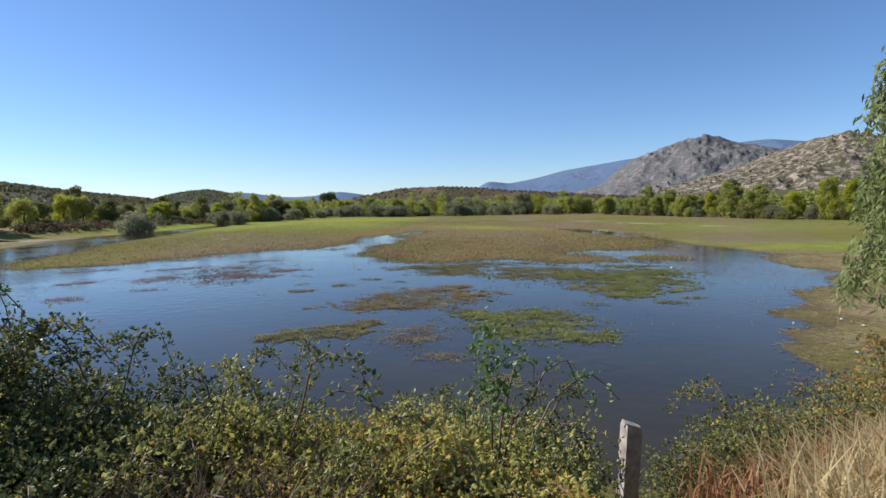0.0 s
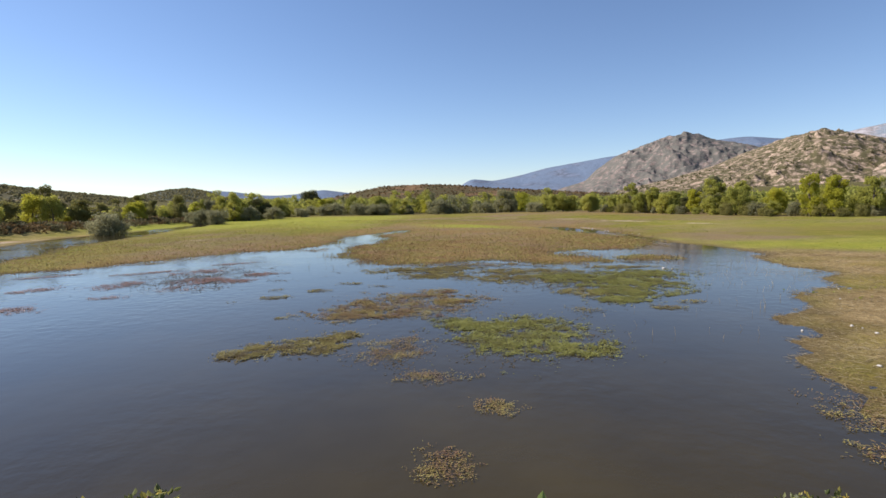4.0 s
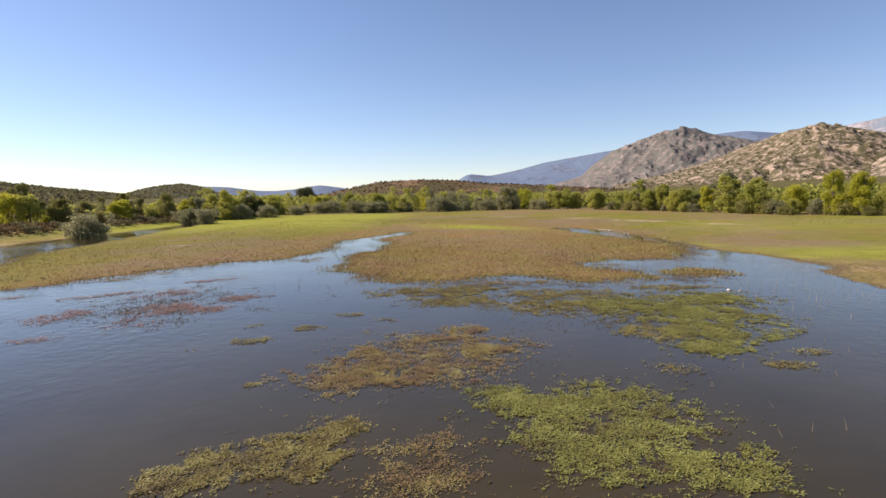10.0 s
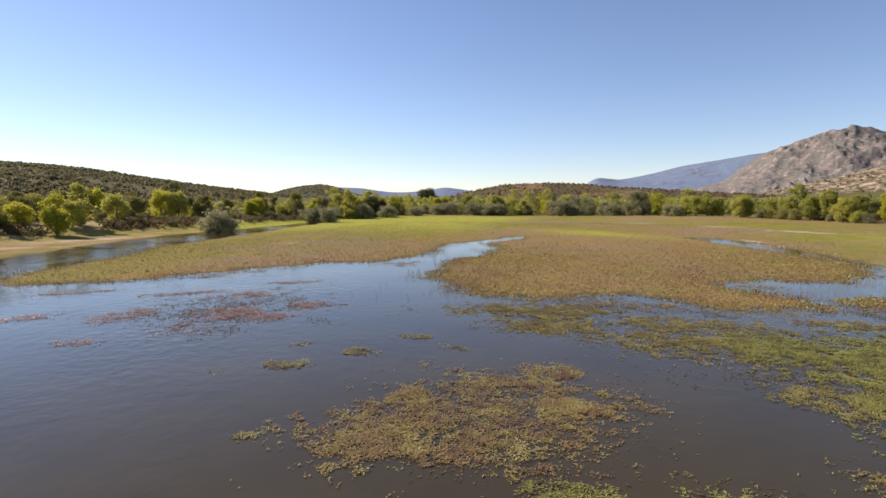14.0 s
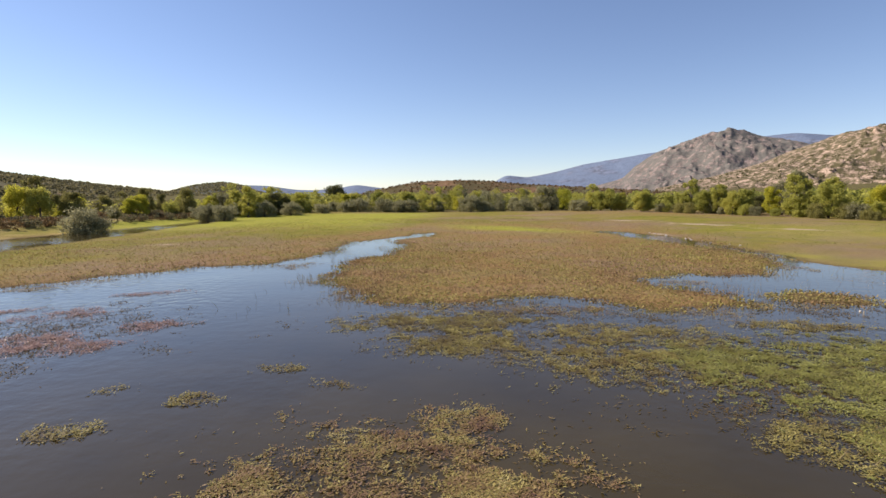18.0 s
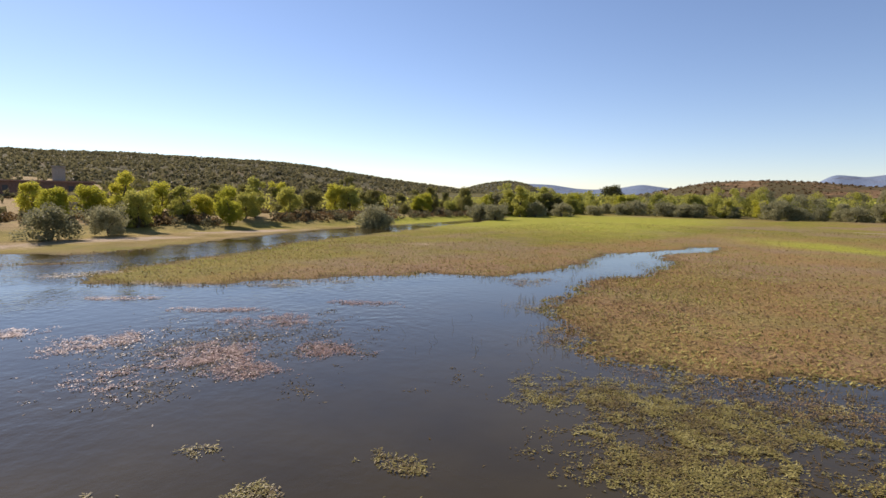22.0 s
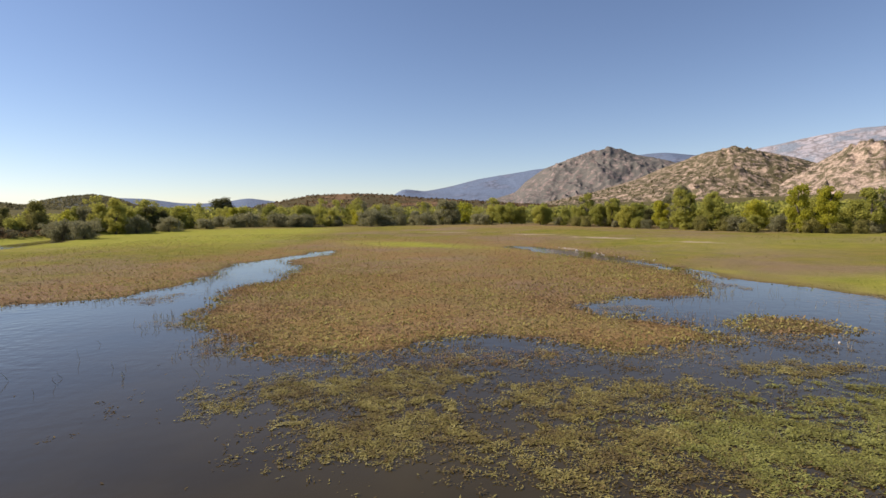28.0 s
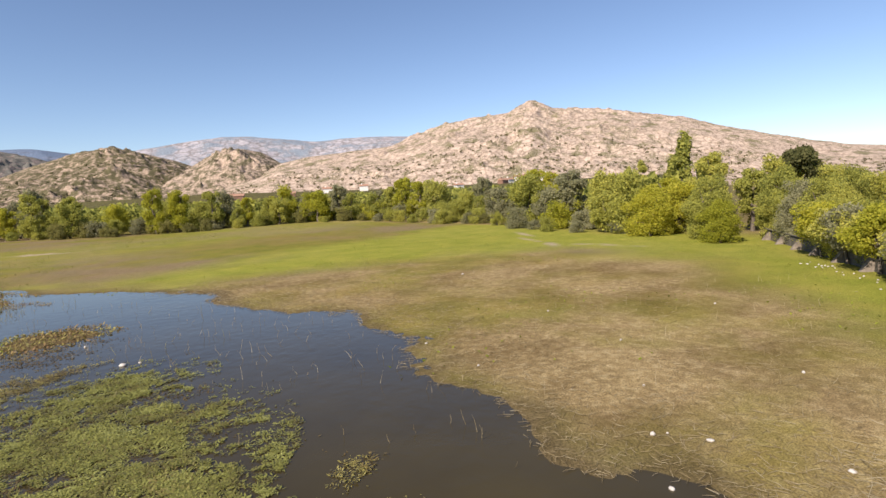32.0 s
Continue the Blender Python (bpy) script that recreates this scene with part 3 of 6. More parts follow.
massif("hill_west", "broad low hill covered in dark oak scrub", [(-135, 2.2), (-120, 2.5), (-112.5, 2.24), (-106.5, 1.92), (-103.4, 1.4), (-100.3, 1.22), (-96.2, 1.4), (-92.8, 1.8), (-88.8, 2.2), (-83.2, 2.82), (-77.6, 2.85), (-76.2, 3.15), (-72, 3.19), (-66.5, 3.34), (-60.9, 3.18), (-55.3, 3.06), (-49.7, 2.6), (-44, 1.8), (-38.2, 1.1), (-33, 0.5), (-28, 0.1)], 900, 200, 0.02, M_SCRUB, 61, rows=80)
massif("hill_cone", "small dark rounded hill", [(-36, 0.4), (-32.2, 1.4), (-29.7, 1.7), (-28, 1.45), (-26.5, 0.8), (-23, 0.1)], 1500, 900, 0.04, M_FAR_SCRUB, 62)
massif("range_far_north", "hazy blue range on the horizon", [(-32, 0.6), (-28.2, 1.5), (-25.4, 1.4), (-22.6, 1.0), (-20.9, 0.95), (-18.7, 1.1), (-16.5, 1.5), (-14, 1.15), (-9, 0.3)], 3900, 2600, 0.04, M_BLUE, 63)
massif("hill_brown", "dry brown heath hill", [(-20, 0.2), (-16, 0.6), (-13.7, 1.1), (-10.3, 1.75), (-5.9, 1.9), (-2, 1.75), (1.4, 1.4), (8, 1.0), (16, 0.4), (22, 0.2)], 1000, 520, 0.05, M_BROWN, 64)
massif("range_blue", "long mountain slope coloured blue-grey for haze", [(-3.4, 0.6), (-2, 1.7), (-0.9, 2.4), (1.4, 2.1), (4.2, 2.6), (7, 3.3), (10.4, 3.8), (13.2, 4.25), (17, 4.6), (22, 5.3), (25.5, 5.5), (28.5, 5.0), (32, 4.4), (36, 3.6)], 4300, 2900, 0.05, M_BLUE, 65)
massif("mountain_peak", "rocky grey mountain with a jagged summit", [(8, 1.0), (10.9, 1.9), (12.1, 3.1), (14.2, 4.5), (16.7, 5.2), (18.5, 5.7), (19.1, 5.8), (19.5, 6.1), (19.9, 6.0), (20.3, 6.3), (20.7, 6.0), (21.4, 6.0), (22.6, 5.5), (24, 5.1), (27, 4.2), (31, 2.8)], 3300, 1900, 0.19, M_PEAK, 66, rows=150, cols=0.07, crag=0.6)
massif("range_pale", "high ridge in the distance coloured pale for haze", [(29, 3.8), (31, 4.9), (34.3, 5.58), (37.7, 6.25), (41, 6.66), (43.3, 6.62), (46, 6.34), (49.4, 5.98), (52.8, 6.2), (56, 6.25), (59.4, 6.08), (66, 5.2), (72, 4.4)], 4200, 2900, 0.06, M_PALE, 67)
massif("crag_front", "craggy brown granite hill with scrub", [(14, 0.8), (19, 1.9), (22.8, 3.0), (24.2, 3.5), (26.5, 4.3), (29.2, 5.1), (31.5, 5.62), (33.7, 5.2), (36.5, 4.36), (38.7, 3.42), (43, 2.4), (48, 1.6), (54, 0.9)], 2000, 900, 0.15, M_CRAG, 68, rows=170, cols=0.09, crag=0.8)
massif("crag_knob", "steep pale granite knob", [(35, 2.4), (38.2, 3.89), (39.9, 4.93), (42.1, 5.5), (44.3, 4.96), (46.5, 3.64), (48.5, 2.6), (53, 1.6), (58, 0.9)], 1600, 900, 0.18, M_KNOB, 69, rows=150, cols=0.08, crag=0.9)
massif("granite_dome", "great pale pink granite dome", [(40, 1.8), (44, 3.0), (46, 3.77), (48.8, 4.39), (52.7, 4.8), (57.2, 5.21), (60, 6.23), (62.8, 6.98), (66.2, 7.44), (69.6, 7.8), (70.5, 8.33), (71.9, 8.66), (73.3, 8.1), (74.2, 7.7), (79.4, 7.25), (83, 6.45), (85.9, 6.0), (88.8, 5.1), (91.9, 4.25), (94.3, 3.5), (99, 2.4), (108, 1.6), (130, 1.2)], 1500, 560, 0.085, M_DOME, 70, rows=200, cols=0.09, crag=0.8)


# ---- plants ----
def merged(bm_parts):
    co, fa, off = [], [], 0
    for c, f in bm_parts:
        co.append(c)
        fa.append(f + off)
        off += len(c)
    return np.concatenate(co), np.concatenate(fa)


def leaf_quads(rng, centres, size, spread=0.35, droop=0.0, outward=None):
    """One small folded spray of leaves per centre, turned at random."""
    n = len(centres)
    s = 1.18 * size * rng.uniform(1 - spread, 1 + spread, n)
    d = rng.normal(size=(n, 3))
    if outward is not None:
        d = np.cross(outward + rng.normal(size=(n, 3)) * 0.9, d)
    d[:, 2] -= droop
    d /= np.linalg.norm(d, axis=1, keepdims=True)
    e = np.cross(d, rng.normal(size=(n, 3)) if outward is None else outward + rng.normal(size=(n, 3)) * 0.9)
    e /= np.linalg.norm(e, axis=1, keepdims=True) + 1e-9
    w = (0.30 * s)[:, None]
    p0, p2 = centres - d * s[:, None] * 0.5, centres + d * s[:, None] * 0.5
    nrm = np.cross(d, e)
    p1, p3 = centres + e * w + nrm * w * 0.35, centres - e * w + nrm * w * 0.35
    co = np.stack([p0, p1, p2, p3], 1).reshape(-1, 3)
    return co, np.arange(n * 4).reshape(-1, 4)


def tube(points, radii, sides=6):
    pts, k = np.array(points, float), len(points)
    co = []
    for i in range(k):
        t = pts[min(i + 1, k - 1)] - pts[max(i - 1, 0)]
        t /= np.linalg.norm(t) + 1e-9
        u = np.cross(t, (0.31, 0.95, 0.1))
        u /= np.linalg.norm(u) + 1e-9
        w = np.cross(t, u)
        for s in range(sides):
            a = 2 * math.pi * s / sides
            co.append(pts[i] + radii[i] * (math.cos(a) * u + math.sin(a) * w))
    f = []
    for i in range(k - 1):
        for s in range(sides):
            f.append((i * sides + s, i * sides + (s + 1) % sides, (i + 1) * sides + (s + 1) % sides, (i + 1) * sides + s))
    return np.array(co), np.array(f)


def limbs(rng, height, spread, trunk_r, n_limbs, low=0.25, stems=1, lean=0.1):
    out, tips = [], []
    for st in range(stems):
        ang = rng.uniform(0, 6.28)
        bend = np.array([math.cos(ang), math.sin(ang), 0]) * (lean * height if stems == 1 else spread * 0.4)
        pts = [np.array([0, 0, -0.25]) + bend * 0.05 * st]
        for i in range(1, 6):
            f = i / 5
            pts.append(np.array([0, 0, height * 0.82 * f]) + bend * f ** 1.4 + rng.normal(size=3) * 0.03 * height * (f > 0.1) * np.array([1, 1, 0.3]))
        r = trunk_r / math.sqrt(stems)
        out.append(tube(pts, [r * (1.25, 1, 0.8, 0.6, 0.4, 0.16)[i] for i in range(6)], 7))
        for b in range(n_limbs):
            f = rng.uniform(low, 0.9)
            i = min(4, int(f * 5))
            p = pts[i] + (pts[i + 1] - pts[i]) * (f * 5 - i)
            a = rng.uniform(0, 6.28)
            reach = spread * rng.uniform(0.5, 0.95) * (1 - 0.5 * abs(f - 0.5))
            q = p + np.array([math.cos(a) * reach, math.sin(a) * reach, reach * rng.uniform(0.3, 0.9)])
            mid = (p + q) / 2 + np.array([0, 0, 0.12 * reach])
            rr = r * (1 - f) * 0.5 + 0.012
            out.append(tube([p, mid, q], [rr, rr * 0.65, rr * 0.2], 5))
            tips.append(q)
    return merged(out), np.array(tips)


def crown_points(rng, n, lobes):
    """Points near the skins of several lobes (x, y, z, rx, rz), so that gaps stay between them."""
    w = np.array([lo[3] ** 2 * lo[4] ** 0.5 for lo in lobes])
    pick = rng.choice(len(lobes), n, p=w / w.sum())
    L = np.array(lobes)[pick]
    d = rng.normal(size=(n, 3))
    d /= np.linalg.norm(d, axis=1, keepdims=True)
    r = rng.uniform(0.25, 1.0, n) ** 0.5 * np.where(rng.random(n) < 0.14, rng.uniform(1.0, 1.45, n), 1.0) * (1 + 0.16 * np.sin(d[:, 0] * 5 + pick) * np.sin(d[:, 1] * 6 + pick * 2) + 0.1 * np.sin(d[:, 2] * 9 + pick))
    p = L[:, :3] + d * r[:, None] * np.stack([L[:, 3], L[:, 3], L[:, 4]], 1)
    return p, d


def tree_meshes(seed, height, spread, leaves, size, low=0.22, lobes=14, stems=1, shape="round", droop=0.0):
    """Meshes of a trunk with its limbs, and of a crown."""
    rng = np.random.default_rng(seed)
    (tc, tf), tips = limbs(rng, height, spread, 0.03 * height, 9 if stems == 1 else 4, low, stems)
    lob = []
    for i in range(lobes):
        f = rng.uniform(0, 1)
        z = height * (low + (1 - low) * f * 0.92)
        if shape == "round":
            reach = spread * math.sqrt(max(0.05, 1 - (2 * f - 0.85) ** 2 * 0.8))
        elif shape == "column":
            reach = spread * (1 - 0.7 * f)
        else:
            reach = spread * math.sqrt(max(0.03, 1 - f * f))
        a, k = rng.uniform(0, 6.28), rng.uniform(0.3, 0.85)
        lr = spread * rng.uniform(0.2, 0.42)
        lob.append((math.cos(a) * reach * k, math.sin(a) * reach * k, max(z, lr * 0.6), lr, lr * (0.8 if shape != "column" else 1.6)))
    for q in tips[: lobes // 2]:
        lob.append((q[0] * 0.85, q[1] * 0.85, max(q[2], height * low), spread * 0.26, spread * 0.24))
    p, d = crown_points(rng, leaves, lob)
    p[:, 2] = np.maximum(p[:, 2], 0.15 if low < 0.12 else height * low * 0.55 + rng.uniform(0, 0.5, len(p)))
    lc, lf = leaf_quads(rng, p, size, 0.45, droop, d)
    return quad_mesh("trunk", tc, tf), quad_mesh("crown", lc, lf, True)


def plant(name, meshes, leaf, label, category, group=""):
    ob = new(name)
    tr, cr = meshes
    if not tr.materials:
        tr.materials.append(M_BARK)
    cr = cr.copy() if cr.materials and cr.materials[0] != leaf else cr
    if not cr.materials:
        cr.materials.append(leaf)
    else:
        cr.materials[0] = leaf
    for nm, me in (("trunk", tr), ("crown", cr)):
        new(nm, me).parent = ob
    return tagged(ob, label, category, group)


def place(ob, x, y, scale=1.0, turn=0.0, z=None, high=1.0):
    ob.location = (x, y, ground_at(x, y) if z is None else z)
    ob.rotation_euler = (0, 0, radians(turn))
    ob.scale = (scale, scale, scale * high)
    return ob


TREES = {
    "broad": [tree_meshes(100 + i, 7.4, 3.5, 7600, 0.27, 0.07, 28) for i in range(4)],
    "tall": [tree_meshes(120 + i, 9.2, 2.8, 7600, 0.26, 0.1, 28) for i in range(3)],
    "bush": [tree_meshes(140 + i, 3.4, 2.9, 5600, 0.20, 0.03, 24, 4, "dome") for i in range(3)],
    "cone": [tree_meshes(185, 7.6, 2.5, 3200, 0.34, 0.04, 26, 1, "column")],
    "thick": [tree_meshes(210 + i, 7.4, 3.4, 15000, 0.17, 0.06, 38) for i in range(3)],
    "thicket": [tree_meshes(220 + i, 3.4, 2.8, 6500, 0.16, 0.03, 26, 4, "dome") for i in range(3)],
    "poplar": [tree_meshes(180, 12.6, 1.0, 4200, 0.22, 0.1, 22, 1, "column")],
    "slim": [tree_meshes(160 + i, 9.0, 1.5, 2000, 0.36, 0.12, 18, 1, "column") for i in range(2)],
}
PROTO = {}


def tree(kind, tone, x, y, scale, label, category="tree", group="", high=1.0, name=None):
    rng = random.Random(int(x * 31 + y * 17))
    i = rng.randrange(len(TREES[kind]))
    key = (kind, i, tone, label)
    # tone "oak" is the leaf with crown shade in its colour
    leaf = {"green": M_LEAF, "yellow": M_LEAF_YELLOW, "grey": M_LEAF_GREY, "dark": M_LEAF_DARK, "oak": M_LEAF_SHADED}[tone]
    if key not in PROTO:
        PROTO[key] = ob = plant(name or category, TREES[kind][i], leaf, label, category, group)
    else:
        ob = copy_thing(PROTO[key], Matrix())
    return place(ob, x, y, scale, rng.uniform(0, 360), high=high * rng.uniform(0.82, 1.2))


def along(line, gap, rng, jitter):
    for (x0, y0), (x1, y1) in zip(line, line[1:]):
        n = max(1, int(math.hypot(x1 - x0, y1 - y0) / gap))
        for i in range(n):
            f = (i + rng.uniform(0.1, 0.9)) / n
            yield x0 + (x1 - x0) * f + rng.uniform(-jitter, jitter), y0 + (y1 - y0) * f + rng.uniform(-jitter, jitter)


rng = random.Random(5)
FAR_WOOD = [(67, 29), (70, 37), (76, 44), (88, 54), (95, 68), (101, 88), (100, 106), (88, 120), (76, 130), (66, 145), (57, 168), (44, 192), (28, 205), (8, 220), (-10, 218), (-46, 215), (-66, 213), (-80, 198), (-88, 172)]
for x, y in along([(x - 2.5, y) for x, y in FAR_WOOD[:12]], 3.6, rng, 2.4):
    tree("bush", rng.choice(("green", "grey", "oak", "green")), x, y, rng.uniform(0.35, 0.75), "low bush at the foot of the meadow wood", "bush", "bushes of the meadow wood")
for row, (out, gap) in enumerate(((0, 4.4), (7, 4.8))):
    line = [(x + out * (0.9 if y < 185 else 0.2), y + out * (0.2 if y < 185 else 0.9)) for x, y in FAR_WOOD]
    for x, y in along(line, gap, rng, 2.2):
        if 203 < y:
            continue
        tone = rng.choices(("green", "yellow", "grey", "dark"), (6, 2.2 if x > 50 else 0.6, 2.6, 0.45))[0]
        lab = {"green": "green leafy riverside tree at the meadow's edge", "yellow": "riverside tree turning yellow in autumn", "grey": "grey-green willow tree beside the meadow", "dark": "dark green leafy tree beside the meadow"}[tone]
        tree(rng.choice(("broad", "broad", "tall", "bush") if row == 0 else ("broad", "tall")), tone, x, y, rng.uniform(0.62, 1.18) * (0.97 if y < 112 else 0.92) * (0.9 + 0.12 * row), lab, "tree", "trees of the far wood")
FAR = {"oak": [], "green": [], "yellow": [], "grey": [], "dark": []}


def far_tree(kind, tone, x, y, scale):
    """A tree deep in a wood, kept for the joined wood."""
    g = np.random.default_rng(int(abs(x * 91 + y * 37)))
    cr = TREES[kind][int(g.integers(len(TREES[kind])))][1]
    co = np.empty(len(cr.vertices) * 3, np.float32)
    cr.vertices.foreach_get("co", co)
    co = co.reshape(-1, 4, 3)
    co = co[g.random(len(co)) < 0.4]
    a = g.uniform(0, 6.283)
    c, s = math.cos(a), math.sin(a)
    r = np.stack([co[..., 0] * c - co[..., 1] * s, co[..., 0] * s + co[..., 1] * c, co[..., 2]], -1) * scale
    FAR[tone].append(r + np.array([x, y, ground_at(x, y)]))


for row, (out, gap) in enumerate(((0, 4.6), (12, 5.5), (28, 8.0))):
    for x, y in along([(30, 205 + out), (8, 221 + out), (-10, 219 + out), (-46, 216 + out), (-66, 214 + out), (-82, 200 + out), (-92, 174 + out)], gap, rng, 3.0):
        tone = rng.choices(("green", "yellow", "grey", "dark"), (5, 0.9, 2.5, 0.4))[0]
        if row:
            far_tree(rng.choice(("broad", "broad", "tall")), tone, x, y, rng.uniform(0.85, 1.15))
            continue
        tree(rng.choice(("broad", "broad", "bush")), tone, x, y, rng.uniform(0.75, 1.1), "low riverside tree in the far wood belt", "tree", "trees of the far wood")
# a lone taller tree above the belt
tree("broad", "dark", -82, 262, 1.6, "tall round dark tree above the wood", "tree")

# ---- grey willow scrub along the western brook ----
for x, y, s in ((-71.5, 101.5, 1.45), (-76, 105, 1.1), (-79, 150, 1.2), (-83, 154, 1.2), (-74, 149, 1.3), (-77, 178, 1.3), (-72, 186, 1.4), (-66, 198, 1.3), (-60, 206, 1.4), (-56, 209, 1.5), (-47, 209, 1.5), (-42, 208, 1.6), (-38, 209, 1.5), (-29, 215, 1.3), (-16, 207, 1.7), (-11, 208, 1.5), (53, 179, 1.3), (2, 214, 1.4), (20, 204, 1.4)):
    tree("bush", "grey", x, y, s, "rounded grey-green willow bush on the brook's bank", "bush", "willow bushes by the brook", high=0.75, name="willow_bush")
# ---- trees of the western shore ----
for row, (out, gap) in enumerate(((0, 5.2), (12, 5.6), (26, 7.0), (44, 9.0))):
    for x, y in along([(-96 - out, 76), (-99 - out, 96), (-98 - out, 118), (-96 - out, 140), (-94 - out, 165), (-90 - out, 195)], gap, rng, 5.5):
        tone = rng.choices(("oak", "yellow", "dark", "green"), (5, 1.6, 0.4, 2.0))[0]
        if row > 1:
            far_tree(rng.choice(("broad", "tall", "broad", "bush")), tone, x, y, rng.uniform(0.5, 0.8))
            continue
        tree(rng.choice(("broad", "tall", "broad", "bush")), tone, x, y, rng.uniform(0.6, 0.95), "leafy tree on the dry western shore", "tree", "trees of the western shore")
for x, y, k, tone, s, lab in (
        (-91, 66, "tall", "yellow", 0.95, "yellow autumn tree on the slope"), (-93, 70, "broad", "yellow", 0.9, "yellow autumn tree on the slope"), (-90, 74, "tall", "green", 0.85, "green tree on the dry slope"), (-92, 79, "broad", "yellow", 0.85, "yellow autumn tree on the slope"), (-95, 58, "broad", "yellow", 0.8, "yellow autumn tree on the slope"), (-88, 85, "broad", "green", 0.85, "green tree on the dry slope"), (-91, 89, "tall", "green", 0.95, "green tree on the dry slope"), (-86, 63, "bush", "dark", 0.95, "dark low bush on dry grass"), (-120, 30, "broad", "green", 0.85, "green tree on the dry slope"), (-112, 40, "broad", "dark", 0.7, "dark leafy tree on dry grass"),
        (-75.3, 51.0, "bush", "grey", 1.5, "round grey-green bush on the mud shore"), (-77.9, 58.1, "bush", "grey", 1.15, "round grey-green bush on the mud shore"),
        (-78.5, 42.6, "cone", "dark", 0.85, "dark conical tree casting a shadow on the shore"), (-96.0, 49.0, "broad", "dark", 0.85, "dark leafy tree on dry grass"),
        (-86.9, 40.7, "bush", "dark", 1.1, "dark low bush on dry grass"), (-85.1, 35.3, "bush", "dark", 1.0, "dark low bush on dry grass"),
        (-93.9, 31.0, "broad", "green", 0.95, "green tree on the dry slope"), (-95.6, 20.2, "bush", "dark", 1.3, "dark low bush on dry grass"),
        (-93.4, 40.5, "broad", "green", 0.7, "green tree on the dry slope"), (-112.0, 60.0, "broad", "yellow", 1.0, "yellow autumn tree on the slope"),
        (-104.0, 66.0, "broad", "yellow", 1.05, "yellow autumn tree on the slope"), (-100.0, 76.0, "broad", "yellow", 0.95, "yellow autumn tree on the slope"),
        (-84.3, 64.6, "broad", "green", 0.9, "green tree on the dry slope"), (-84.0, 79.4, "broad", "yellow", 0.9, "yellow autumn tree on the slope"),
        (-102.3, 30.7, "broad", "green", 0.8, "green tree on the dry slope"), (-111.1, 17.8, "broad", "dark", 0.9, "dark leafy tree on dry grass"),
        (-146.0, 9.5, "tall", "yellow", 0.95, "tall yellow-green poplar by the shore"), (-148.0, 14.0, "tall", "yellow", 0.85, "tall yellow-green poplar by the shore"),
        (-87.1, 12.2, "tall", "green", 0.8, "green tree by the lake's corner"), (-84.0, 8.8, "broad", "yellow", 0.8, "yellow-green tree by the lake's corner"),
        (-80.4, 6.1, "broad", "green", 0.85, "drooping green tree over the bank"), (-75.8, 5.9, "broad", "green", 0.8, "drooping green tree over the bank"),
        (-71.7, 8.7, "broad", "dark", 0.75, "drooping green tree over the bank"), (-68.5, 6.1, "broad", "yellow", 0.75, "yellow-green tree by the lake's corner"),
        (-60.0, 5.4, "slim", "dark", 0.75, "slim dark tree on the bank"), (-61.2, 8.1, "slim", "dark", 0.7, "slim dark tree on the bank"), (-62.9, 10.7, "slim", "dark", 0.8, "slim dark tree on the bank"), (-64.5, 13.7, "slim", "dark", 0.7, "slim dark tree on the bank"), (-67.5, 4.2, "broad", "yellow", 0.8, "yellow-green tree by the lake's corner"), (-70.8, 7.0, "broad", "green", 0.8, "drooping green tree over the bank"), (-63.9, -1.6, "broad", "green", 0.75, "drooping green tree over the bank"), (-61.7, 9.6, "bush", "oak", 0.9, "olive bush spilling down the bank"), (-64.1, 11.7, "bush", "oak", 0.95, "olive bush spilling down the bank"), (-60.2, 1.0, "bush", "oak", 0.9, "olive bush spilling down the bank"), (-66.8, 14.2, "bush", "green", 0.9, "olive bush spilling down the bank"), (-68.3, 16.3, "bush", "oak", 0.8, "olive bush spilling down the bank"), (-59.2, 0.5, "broad", "yellow", 0.8, "yellow-green tree by the lake's corner"), (-77.2, 15.1, "slim", "dark", 0.55, "slim dark tree on the bank"), (-74.2, 14.4, "slim", "dark", 0.5, "slim dark tree on the bank")):
    tree(k, tone, x, y, s * (0.6 if x > -88 and y < 18 else 1.1 if x < -140 else 0.82), lab, "bush" if k == "bush" else "tree")

for tone, mat, word in (("oak", M_LEAF_SHADED, "olive"), ("green", M_LEAF, "green"), ("yellow", M_LEAF_YELLOW, "yellow"), ("grey", M_LEAF_GREY, "grey-green"), ("dark", M_LEAF_DARK, "dark")):
    if FAR[tone]:
        lc = np.concatenate(FAR[tone]).reshape(-1, 3)
        me = quad_mesh("far_wood", lc, np.arange(len(lc)).reshape(-1, 4), True)
        me.materials.append(mat)
        tagged(new("far_wood", me), word + " crowns deep in the far woods", "wood", kind="stuff")

# ---- scrub on the western hill and on the foothills ----
def clumps(name, label, count, seed, where, size, mat, per=10, leaf=0.8):
    """Dark rounded shrubs too many to count, each a tuft of leaf sprays, joined."""
    g = np.random.default_rng(seed)
    cs, ss = [], []
    while len(cs) < count:
        p = where(g)
        if p is not None:
            cs.append(p)
            ss.append(size * g.uniform(0.6, 1.5))
    c, s = np.repeat(np.array(cs), per, 0), np.repeat(np.array(ss), per)
    d = g.normal(size=(len(c), 3))
    d /= np.linalg.norm(d, axis=1, keepdims=True)
    p = c + d * s[:, None] * np.array([0.55, 0.55, 0.4]) + np.array([0, 0, 1]) * s[:, None] * 0.45
    lc, lf = leaf_quads(g, p, 1.0, 0.1, 0, d)
    lc = np.repeat(p, 4, 0) + (lc - np.repeat(p, 4, 0)) * np.repeat(s, 4)[:, None] * leaf
    me = quad_mesh(name, lc, lf, True)
    me.materials.append(mat)
    return tagged(new(name, me), label, "shrubs", kind="stuff")


